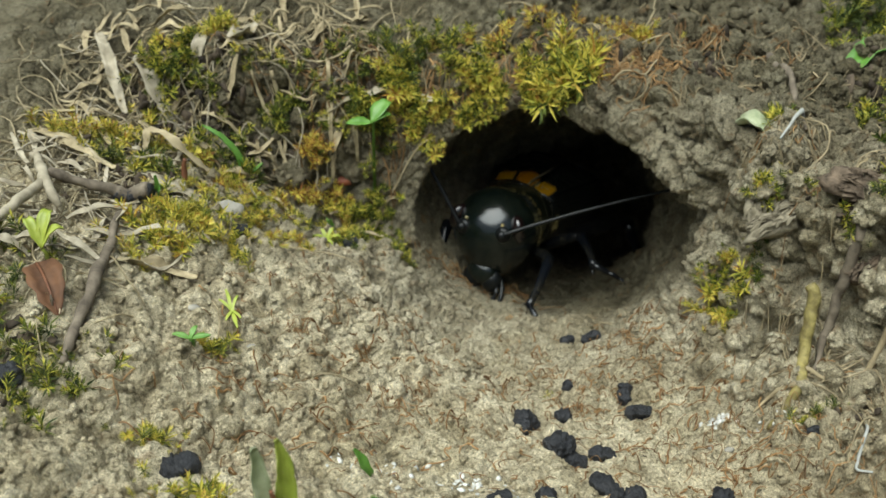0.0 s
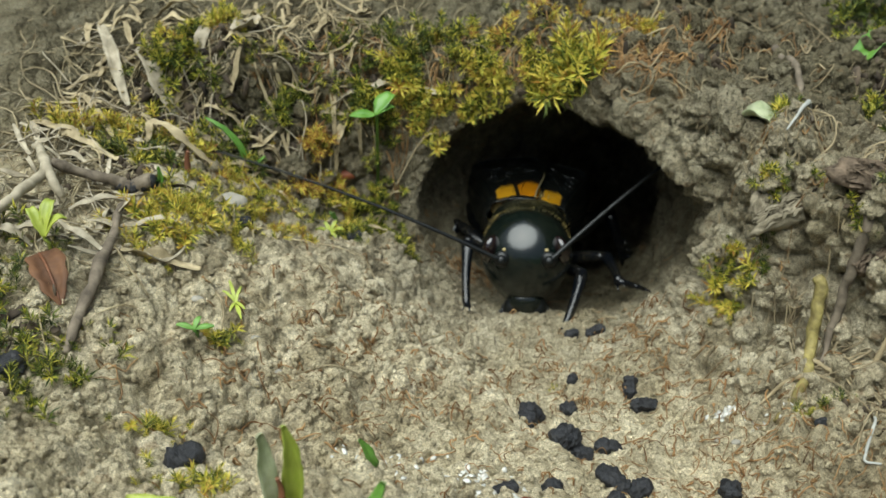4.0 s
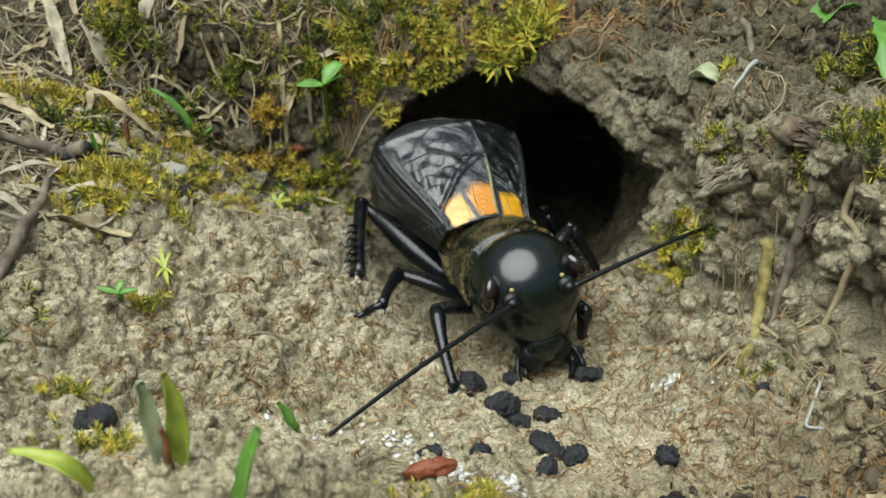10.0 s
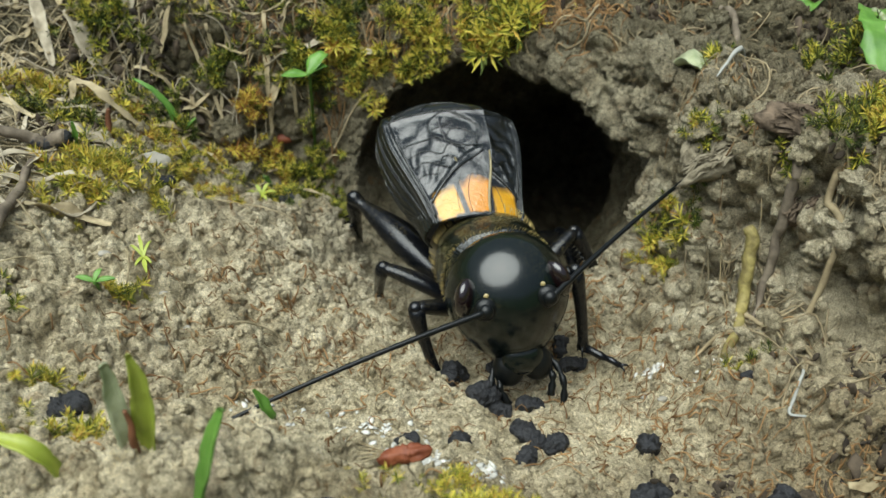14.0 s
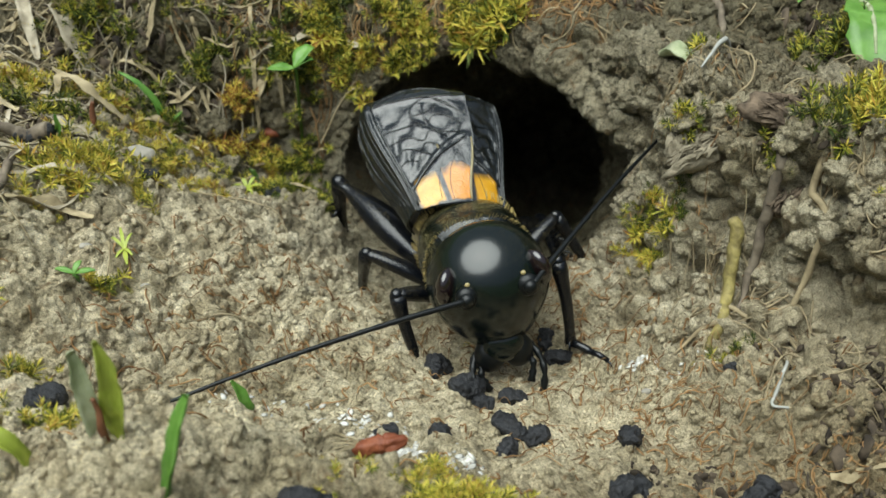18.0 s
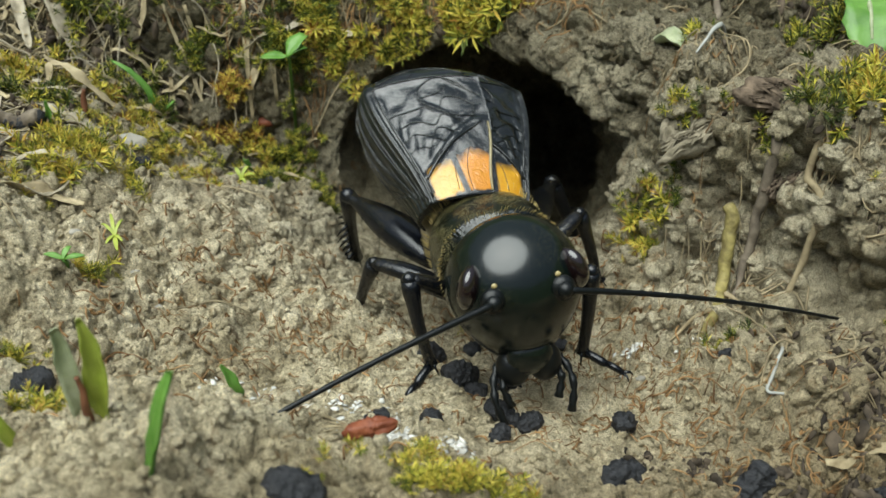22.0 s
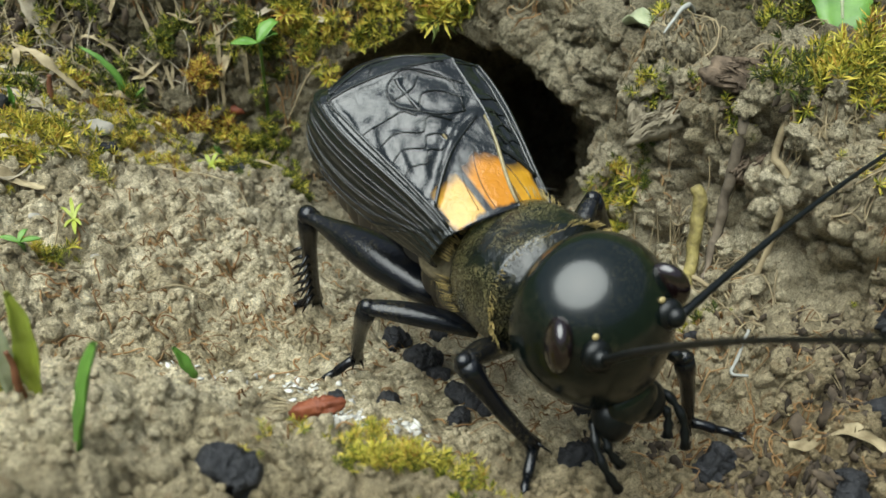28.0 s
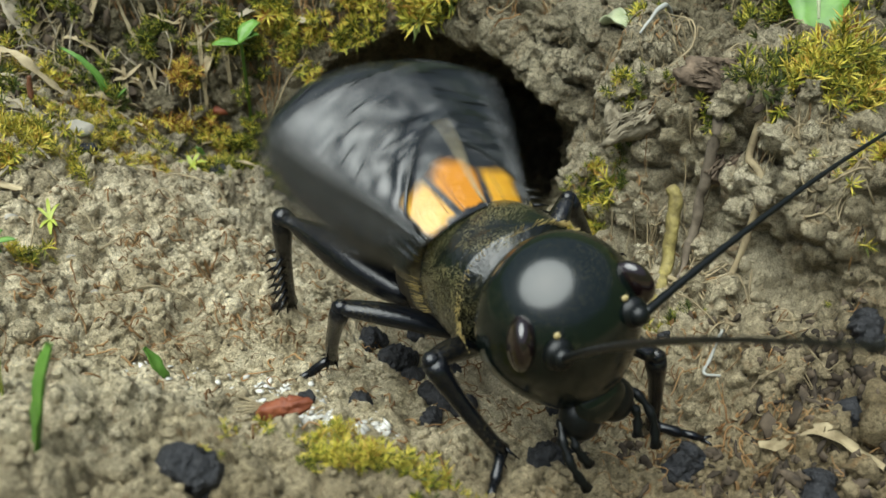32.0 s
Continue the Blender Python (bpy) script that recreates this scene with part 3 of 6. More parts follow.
def wing_sheet(side):
    nu, nv = 96, 120
    top, low = [], []
    for i in range(nu + 1):
        for j in range(nv + 1):
            v = -1 + 2 * j / nv
            x, y, z = wing_surface(i / nu, v, side)
            top.append((x, y, z))
            low.append((x - side * (0.10 if v < 0 else 0), y, z - (0.10 if v >= 0 else 0.02)))
    verts = top + low
    f, k = [], len(top)
    for i in range(nu):
        for j in range(nv):
            a = i * (nv + 1) + j
            q = (a, a + 1, a + nv + 2, a + nv + 1)
            q = q if side > 0 else q[::-1]
            f.append(q[::-1])
            f.append(tuple(p + k for p in q))
    edge = [i * (nv + 1) for i in range(nu + 1)], [i * (nv + 1) + nv for i in range(nu + 1)], list(range(nv + 1)), [nu * (nv + 1) + j for j in range(nv + 1)]
    for line in edge:
        for a, b in zip(line, line[1:]):
            f.append((a, b, b + k, a + k))
    return verts, f


def wing_vein(side, way, radius):
    """A raised vein along points (u, v) of the wing."""
    pts = [wing_surface(min(max(p[0], 0.0), 1.0), p[1], side) for p in spline([(u, v, 0) for u, v in way], 22)]
    pts = [(x, y, z + 0.02) for x, y, z in pts]
    return tube(pts, [radius * (0.6 + 0.4 * math.sin(math.pi * min(1, 0.15 + i / 24))) for i in range(22)], 6)


def build_wing(parent, side):
    w = part("forewing", wing_sheet(side), WING, parent, "ridged glossy black forewing with an orange base")
    veins = [((0.02, 0.01), (0.35, 0.01), (0.6, 0.01), (0.80, 0.02)), ((0.03, 0.09), (0.35, 0.09), (0.6, 0.09), (0.78, 0.07)),
             ((0.13, 0.12), (0.22, 0.34), (0.33, 0.60), (0.44, 0.90)), ((0.05, 0.14), (0.10, 0.13), (0.13, 0.12)),
             ((0.34, 0.52), (0.36, 0.40), (0.31, 0.33), (0.33, 0.22), (0.30, 0.10)), ((0.40, 0.62), (0.43, 0.48), (0.38, 0.40), (0.41, 0.26), (0.38, 0.10)),
             ((0.46, 0.72), (0.50, 0.56), (0.45, 0.46), (0.49, 0.28), (0.46, 0.10)), ((0.52, 0.50), (0.57, 0.42), (0.56, 0.24), (0.55, 0.10)),
             ((0.49, 0.86), (0.50, 0.66), (0.60, 0.44), (0.71, 0.46), (0.76, 0.66), (0.66, 0.88), (0.49, 0.86)), ((0.55, 0.56), (0.62, 0.64), (0.61, 0.78), (0.55, 0.90)),
             ((0.64, 0.45), (0.66, 0.60), (0.72, 0.70)), ((0.76, 0.66), (0.70, 0.80), (0.62, 0.97)), ((0.765, 0.02), (0.775, 0.30), (0.77, 0.60), (0.76, 0.92)),
             ((0.80, 0.10), (0.86, 0.35), (0.88, 0.62), (0.80, 0.90)), ((0.84, 0.10), (0.93, 0.35), (0.95, 0.60)), ((0.80, 0.40), (0.87, 0.46), (0.97, 0.44)),
             ((0.04, 0.50), (0.16, 0.52), (0.27, 0.60), (0.34, 0.66)), ((0.03, 0.70), (0.14, 0.68), (0.28, 0.74), (0.40, 0.88))]
    for k, way in enumerate(veins):
        part("vein", wing_vein(side, way, 0.085 if k < 3 else (0.015 if k > 15 else 0.040)), VEIN, w)
    part("inner_edge", wing_vein(side, ((0.02, 0.985), (0.15, 0.985), (0.30, 0.985), (0.44, 0.97)), 0.075), EDGE, w, "pale horny inner wing edge")
    for k in range(11):
        a = -0.08 - 0.082 * k
        part("vein", wing_vein(side, ((0.03 + 0.02 * k, a * 0.75), (0.35, a), (0.62, a * 1.02), (0.94 - 0.012 * k, a * 0.9)), 0.038), VEIN, w)
    return w


def leg_pieces(kind):
    """Femur, tibia and foot, each along +x from its own joint, z away from the body's inside."""
    lf, lt = {"front": (4.2, 4.6), "middle": (4.4, 4.8), "hind": (7.8, 6.4)}[kind]
    fat = {"front": 0.52, "middle": 0.52, "hind": 0.88}[kind]
    n = 12
    xs = [lf * i / n for i in range(n + 1)]
    if kind == "hind":
        rad = [fat * (0.55 + 0.75 * math.sin(math.pi * min(1, (i / n) * 0.9 + 0.12)) ** 1.2) * (1 - 0.45 * (i / n) ** 2) for i in range(n + 1)]
        rad[-1] = 0.50
    else:
        rad = [fat * (0.70 + 0.35 * math.sin(math.pi * i / n)) for i in range(n + 1)]
    femur = joined(tube([(x, 0, 0.15 * math.sin(math.pi * x / lf)) for x in xs], rad, 12, 0.8), globe(lf, 0, 0, rad[-1] * 1.02, rad[-1] * 0.95, rad[-1] * 0.95, 12, 8))
    m = 9
    r0, r1 = (0.42, 0.30) if kind == "hind" else (0.36, 0.25)
    shin = tube([(lt * i / m, 0, 0.10 * math.sin(math.pi * i / m)) for i in range(m + 1)], [r0 + (r1 - r0) * i / m + 0.08 * math.exp(-((i - 1) / 1.2) ** 2) + 0.08 * (i == m) for i in range(m + 1)], 10)
    spikes = []
    if kind == "hind":
        for i in range(6):
            for s in (-1, 1):
                x = lt * (0.38 + 0.10 * i)
                spikes.append(tube([(x, s * 0.2, 0.15), (x + 0.30, s * 0.50, 0.65), (x + 0.62, s * 0.62, 0.92)], [0.13, 0.08, 0.015], 6))
    for s in (-1, 1):
        spikes.append(tube([(lt * 0.95, s * 0.15, -0.1), (lt + 0.45, s * 0.42, -0.22)], [0.10, 0.015], 6))
        spikes.append(tube([(lt * 0.94, s * 0.12, 0.12), (lt + 0.35, s * 0.40, 0.34)], [0.09, 0.015], 6))
    foot = joined(tube([(0, 0, 0), (0.5, 0, 0.04), (1.0, 0, 0.0), (1.25, 0, -0.04)], [0.24, 0.20, 0.22, 0.16], 8),
                  tube([(1.15, 0, 0), (1.6, 0, 0.02), (2.1, 0, -0.05)], [0.15, 0.17, 0.14], 8),
                  tube([(2.0, 0, -0.05), (2.35, 0.20, 0.0), (2.55, 0.30, -0.16)], [0.09, 0.06, 0.012], 6),
                  tube([(2.0, 0, -0.05), (2.35, -0.20, 0.0), (2.55, -0.30, -0.16)], [0.09, 0.06, 0.012], 6))
    return femur, shin, foot, lf, lt, spikes


def build_cricket():
    body = tagged(new("field_cricket"), "glossy black field cricket with orange wing bases on bare soil", "cricket")
    head = part("head", globe(*HEAD, 3.02, 2.85, 3.05, 48, 32, head_warp), HEADM, body, "large round glossy black head")
    for s in (-1, 1):
        ex, ey, ez = HEAD + Vector((s * 2.20, -1.48, 0.86))
        part("eye", moved(globe(0, 0, 0, 0.50, 0.84, 1.02, 24, 16), Matrix.Translation((ex, ey, ez)) @ pose(0, 0, 0, 10, s * -12, s * 30)), EYEM, head, "dark reddish oval compound eye")
        bx, by, bz = HEAD + Vector((s * 1.46, -2.42, 0.54))
        part("antenna_socket", joined(globe(bx, by, bz, 0.56, 0.38, 0.56, 20, 12), globe(bx + s * 0.05, by - 0.30, bz + 0.02, 0.36, 0.34, 0.36, 16, 10)), BLACK, head)
        part("ocellus", globe(HEAD.x + s * 1.34, HEAD.y - 2.36, HEAD.z + 1.16, 0.13, 0.10, 0.12, 10, 8), OCELLUS, head, "pale yellow simple eye")
        part("mandible", globe(HEAD.x + s * 0.70, HEAD.y - 1.45, HEAD.z - 3.25, 0.78, 0.70, 0.90, 16, 12), BLACK, head)
        for k, (ox, reach) in enumerate(((1.3, 2.6), (0.85, 1.9))):
            a = Vector((HEAD.x + s * ox, HEAD.y - 1.2, HEAD.z - 3.1))
            pts = spline([a, a + Vector((s * 0.35, -0.45, -0.5)), a + Vector((s * 0.45, -0.6 * reach * 0.6, -0.5 * reach)), a + Vector((s * 0.2, -0.75 * reach * 0.6, -0.9 * reach))], 12)
            part("palp", tube(pts, [0.16 + 0.05 * math.sin(2.2 * i) for i in range(11)] + [0.22], 8), BLACK, head)
    part("clypeus", globe(HEAD.x, HEAD.y - 1.90, HEAD.z - 1.75, 1.15, 0.45, 0.55, 24, 12), HEADM, head)
    part("labrum", globe(HEAD.x, HEAD.y - 1.80, HEAD.z - 2.70, 1.05, 0.50, 0.85, 18, 12), HEADM, head)
    # neck shield: a barrel with a raised rim in front and behind
    rings, seg = 14, 40
    v, f = [], []
    for i in range(rings + 1):
        t = i / rings
        y = -4.35 + 3.35 * t
        w = 2.66 + 0.24 * math.sin(math.pi * t) + 0.12 * math.exp(-((t - 0.03) / 0.04) ** 2) + 0.10 * math.exp(-((t - 0.97) / 0.04) ** 2)
        h = 2.42 + 0.22 * math.sin(math.pi * t) + 0.10 * math.exp(-((t - 0.03) / 0.04) ** 2)
        w, h = (w * 0.55, h * 0.55) if i in (0, rings) else (w, h)
        for k in range(seg):
            a = 2 * math.pi * k / seg
            c, s_ = math.cos(a), math.sin(a)
            c = math.copysign(abs(c) ** 0.8, c)
            dent = -0.16 * math.exp(-((abs(c) - 0.30) / 0.14) ** 2 - ((t - 0.42) / 0.2) ** 2) * (s_ > 0)
            v.append((w * c, y, 4.35 + (h + dent) * s_ * (1 if s_ > 0 else 0.92)))
    for i in range(rings):
        for k in range(seg):
            a, b = i * seg + k, i * seg + (k + 1) % seg
            f.append((a, a + seg, b + seg, b))
    part("pronotum", (v, [q[::-1] for q in f] + [tuple(range(seg)), tuple(range(rings * seg, (rings + 1) * seg))[::-1]]), PRONOT, body, "black neck shield dusted with golden hairs")
    hairs = []
    r = random.Random(4)
    for y0, lean in ((-4.15, -0.5), (-1.1, 0.45)):
        for k in range(150):
            a = r.uniform(-0.35, math.pi + 0.35)
            c, s_ = math.cos(a), math.sin(a)
            o = Vector((2.74 * math.copysign(abs(c) ** 0.8, c), y0 + r.uniform(-0.15, 0.15), 4.35 + 2.50 * s_))
            d = Vector((0.25 * c, lean * r.uniform(0.5, 1.2), 0.25 * s_ + 0.1))
            hairs.append(tube([o, o + d * 0.5, o + d], [0.022, 0.018, 0.006], 3))
    part("hair_fringe", joined(*hairs), GOLDHAIR, body, "fringe of short golden hairs")
    part("thorax", globe(0, 0.6, 3.0, 2.5, 3.6, 2.1, 24, 16), BELLY, body)
    for i in range(7):
        t = i / 6
        r = 2.65 - 0.8 * t**2
        part("abdomen_segment", globe(0, 1.6 + 1.75 * i, 3.2 - 0.25 * t, r, 1.45, 0.86 * r, 24, 14), BELLY, body)
    for s in (-1, 1):
        part("wing_membrane", globe(s * 1.75, 0.9, 4.5, 1.0, 1.3, 0.8, 18, 12), MEMBRANE, body, "pale soft skin at the wing base")
        base = Vector((s * 0.9, 12.2, 3.0))
        pts = spline([base, base + Vector((s * 0.2, 1.8, 0.1)), base + Vector((s * 0.5, 3.6, -0.3))], 10)
        part("cercus", tube(pts, [0.30 - 0.027 * i for i in range(10)], 8), BLACK, body)
    wings = [build_wing(body, s) for s in (-1, 1)]
    feelers = []
    for s in (-1, 1):
        n = 60
        pts = [(x, 0, -0.020 * x * x * 0.25) for x in (24.0 * i / n for i in range(n + 1))]
        rad = [(0.145 - 0.105 * (i / n) ** 0.8) * (1.0 + 0.16 * (i % 2)) for i in range(n + 1)]
        feelers.append(part("antenna", tube(pts, rad, 8), BLACK, body, "long thin black ringed antenna"))
    legs = {}
    for kind in ("front", "middle", "hind"):
        fe, ti, fo, lf, lt, spikes = leg_pieces(kind)
        data = [mesh_of(kind + "_" + nm, d[0], d[1], LEGM) for nm, d in (("femur", fe), ("tibia", ti), ("foot", fo))]
        thorns = [mesh_of("spine", p[0], p[1], LEGM) for p in spikes]
        for s in (-1, 1):
            legs[kind, s] = [part(kind + "_" + nm, me, LEGM, body) for nm, me in zip(("femur", "tibia", "foot"), data)] + [lf, lt]
            for sp in thorns:
                part("spine", sp, LEGM, legs[kind, s][1])
    return body, wings, feelers, legs


cricket, wings, feelers, legs = build_cricket()
cricket.scale = (GROWN, GROWN, GROWN)
# ---- litter: crumbs, clods, droppings, moss, straw, roots and leaves ----
rng = random.Random(7)
CRUMB = plain_material("soil_crumb", (0.16, 0.13, 0.075), (0.40, 0.35, 0.24), 0.9, 0.95, 0.10, 0.2, 0.35)
DUNG = plain_material("dry_dropping", (0.006, 0.007, 0.009), (0.034, 0.034, 0.036), 5.0, 0.5, 0.26, 0.4, 0.25)
MOSS_GOLD = moss_material("golden_moss", 0.06)
MOSS_GREEN = moss_material("green_moss", -0.15)
MOSS_RUST = moss_material("rusty_moss", 0.24)
STRAW = plain_material("dry_straw", (0.15, 0.115, 0.06), (0.46, 0.38, 0.23), 0.7, 0.75, 0.06, 0.3, 0.30)
STRAW_PALE = plain_material("bleached_straw", (0.19, 0.16, 0.105), (0.48, 0.42, 0.31), 0.8, 0.7, 0.06, 0.3, 0.22)
ROOT = plain_material("fine_root", (0.15, 0.115, 0.065), (0.36, 0.29, 0.17), 0.9, 0.75, 0.04, 0.3, 0.35)
HAIR = plain_material("brown_plant_fibre", (0.14, 0.065, 0.022), (0.34, 0.21, 0.09), 0.8, 0.75, 0.0, 0.3, 0.35)
BARK = plain_material("twig_bark", (0.07, 0.055, 0.040), (0.22, 0.18, 0.13), 1.2, 0.85, 0.14, 0.3, 0.15)
LEAF = plain_material("green_leaf", (0.065, 0.165, 0.02), (0.14, 0.28, 0.05), 0.8, 0.42, 0.05, 0.5, 0.10, 0.2)
BLADE = plain_material("grass_blade", (0.21, 0.26, 0.03), (0.40, 0.44, 0.08), 0.4, 0.45, 0.03, 0.5, 0.12, 0.2)
DEADLEAF = plain_material("withered_leaf", (0.055, 0.026, 0.014), (0.17, 0.08, 0.036), 0.6, 0.7, 0.08, 0.3, 0.10)
STEM = plain_material("yellow_root_stem", (0.10, 0.075, 0.03), (0.36, 0.30, 0.10), 1.4, 0.65, 0.25, 0.4, 0.10)
SEED = plain_material("red_husk", (0.11, 0.026, 0.012), (0.26, 0.08, 0.032), 1.1, 0.6, 0.10, 0.4, 0.10)
CHALK = plain_material("pale_stone", (0.20, 0.185, 0.15), (0.36, 0.335, 0.28), 1.2, 0.8, 0.08, 0.3, 0.10)
LIME = plain_material("lime_crust", (0.40, 0.38, 0.33), (0.66, 0.65, 0.60), 2.0, 0.8, 0.05, 0.3, 0.25)
THREAD = plain_material("white_thread", (0.26, 0.26, 0.23), (0.42, 0.42, 0.38), 1.5, 0.7, 0.03, 0.3, 0.05)
PALE_LEAF = plain_material("pale_green_leaf", (0.20, 0.24, 0.12), (0.40, 0.42, 0.27), 1.1, 0.6, 0.05, 0.4, 0.10, 0.1)
RED_STEM = plain_material("red_stem", (0.09, 0.032, 0.014), (0.20, 0.085, 0.04), 1.0, 0.55, 0.05, 0.4, 0.10)


def lump_mesh(seed, rough=0.35, level=2, squash=(1, 1, 0.8)):
    """Verts and faces of an uneven broken lump of about unit radius."""
    r = random.Random(int(seed * 10))
    cuts = [(Vector((r.gauss(0, 1), r.gauss(0, 1), r.gauss(0, 1))).normalized(), r.uniform(0.66, 1.0)) for _ in range(13)]
    bm = bmesh.new()
    bmesh.ops.create_icosphere(bm, subdivisions=level, radius=1.0)
    o = Vector((seed * 7.1, seed * 3.3, 0))
    for v in bm.verts:
        u = v.co.normalized()
        rad = 1.2
        for c, d in cuts:
            k = u.dot(c)
            if k > 0.2:
                rad = min(rad, d / k)
        q = u * rad
        q *= 1 + rough * (0.35 * noise.noise(q * 1.5 + o) + 0.30 * noise.noise(q * 3.7 + o) + 0.22 * noise.noise(q * 8.0 + o))
        v.co = Vector((q.x * squash[0], q.y * squash[1], q.z * squash[2]))
    out = [tuple(v.co) for v in bm.verts], [tuple(v.index for v in f.verts) for f in bm.faces]
    bm.free()
    return out


def stuff_mesh(name, templates, places, material, smooth_faces=True):
    """One mesh of many copies: each place is (template index, 3x3 as Matrix, offset in mm)."""
    vs, fs, base = [], [], 0
    arrays = [(np.array(t[0]), [np.array([f for f in t[1] if len(f) == k]) for k in (3, 4)]) for t in templates]
    f3, f4 = [], []
    for k, m, o in places:
        v, (a, b) = arrays[k]
        vs.append(v @ np.array(m).T + np.array(o))
        if len(a):
            f3.append(a + base)
        if len(b):
            f4.append(b + base)
        base += len(v)
    faces = (np.concatenate(f3).tolist() if f3 else []) + (np.concatenate(f4).tolist() if f4 else [])
    me = bpy.data.meshes.new(name)
    me.from_pydata((np.concatenate(vs) * MM).tolist(), [], faces)
    if smooth_faces:
        me.polygons.foreach_set("use_smooth", [True] * len(me.polygons))
    me.materials.append(material)
    return me


def turn3(rx, ry, rz, s):
    return Euler((rx, ry, rz)).to_matrix() * s


def lean_to(n, spin, s):
    """A turn whose z stands along n."""
    q = Vector((0, 0, 1)).rotation_difference(n)
    return (q.to_matrix() @ Euler((0, 0, spin)).to_matrix()) * s


# crumbs of soil, thick on the banks, sparse on the trodden floor
lumps = [lump_mesh(k, 0.7, 2, (1.15, 0.95, 0.75)) for k in range(7)]
places = []
while len(places) < 3900:
    x, y = rng.uniform(-33, 29), rng.uniform(-24, 29)
    trod = math.exp(-((x - 0.5) / 8.0) ** 2) * (1 if -11 < y < 20 else 0)
    loose = 1.0 if x + 0.5 * y > 9 or (y < -11 and x > 4) else 0.30
    if rng.random() < 0.9 * trod or rng.random() > loose:
        continue
    p, n = on_ground(x, y)
    if p.z < -5:
        continue
    r = 0.13 + 0.50 * rng.random() ** 4 + (0.45 * rng.random() ** 3 if x + 0.5 * y > 11 else 0)
    r *= 0.55 if trod > 0.4 else 1.0
    places.append((rng.randrange(7), turn3(rng.random() * 6, rng.random() * 6, rng.random() * 6, r), p + n * r * 0.05))
thing("soil_crumbs", stuff_mesh("soil_crumbs", lumps, places, SOIL), SOIL, "loose tan soil crumbs strewn over the ground", "soil", kind="stuff")

# fine grains over everything, smaller on the trodden floor
grit = [lump_mesh(40 + k, 0.7, 1, (1.1, 0.95, 0.75)) for k in range(8)]
places = []
while len(places) < 14000:
    x, y = rng.uniform(-30, 26), rng.uniform(-22, 24)
    p, n = on_ground(x, y)
    if p.z < -7:
        continue
    trod = math.exp(-((x - 0.5) / 8.0) ** 2) * (1 if -11 < y < 20 else 0)
    r = (0.06 + 0.26 * rng.random() ** 3) * (1 - 0.40 * trod)
    places.append((rng.randrange(8), turn3(rng.random() * 6, rng.random() * 6, rng.random() * 6, r), p + n * r * 0.25))
thing("soil_grains", stuff_mesh("soil_grains", grit, places, SOIL), SOIL, "fine tan soil grains covering the ground", "soil", kind="stuff")

# larger clods
clod_meshes = [mesh_of("clod", *lump_mesh(20 + k, 0.9, 4, (1.1, 1.0, 0.85)), SOIL) for k in range(7)]
CLODS = ((8.0, 13.4, 1.9), (9.0, 11.6, 1.7), (11.9, 12.8, 2.0), (15.2, 14.6, 1.9), (13.4, 15.4, 1.5), (10.2, 14.6, 1.5), (-17.5, 18.4, 2.0), (11.6, 12.0, 1.5), (7.5, 13.6, 1.5), (8.3, 10.8, 1.3), (13.4, 13.0, 1.9), (-17.2, 16.4, 1.5), (5.6, 13.4, 1.3), (15.2, 8.2, 1.5), (10.1, 7.3, 1.4),
         (14.9, 3.4, 1.8), (17.5, 5.8, 1.3), (9.6, 15.6, 1.6), (12.4, 9.6, 1.0), (18.4, 10.2, 1.6), (20.2, 6.0, 1.1), (-15.4, 18.8, 1.2), (-18.6, 12.6, 1.0),
         (-21.8, 3.0, 0.9), (-15.8, 3.8, 0.8), (-19.6, -4.6, 0.9), (-13.2, -7.2, 0.8), (12.6, -9.8, 0.9), (16.0, -8.6, 1.0), (9.2, -10.6, 0.8), (3.2, -9.4, 0.7),
         (7.6, -13.2, 0.9), (14.6, -12.0, 1.1), (17.8, -4.2, 0.9), (3.4, 17.2, 1.2), (-24.4, -3.6, 1.0), (-9.8, -16.0, 0.9), (19.6, 0.4, 1.2), (8.4, 18.4, 1.3))
BANK_CLODS = []
while len(BANK_CLODS) < 70:
    x, y = rng.uniform(6, 24), rng.uniform(-3, 22)
    if x + 0.6 * y > 13:
        BANK_CLODS.append((x, y, 0.40 + 0.75 * rng.random() ** 2))
for i, (x, y, r) in enumerate([(x, y, 0.72 * r) for x, y, r in CLODS] + BANK_CLODS):
    p, n = on_ground(x, y)
    ob = thing("soil_clod", clod_meshes[i % 7], SOIL, "rough crumbly clod of dry soil on the ground", "clod", "soil clods")
    ob.matrix_world = Matrix.Translation((p - n * r * 0.25) * MM) @ Euler((1.3 * i, 2.5 * i, 1.7 * i)).to_matrix().to_4x4() @ Matrix.Diagonal((r, r * 0.9, r * 0.95, 1))


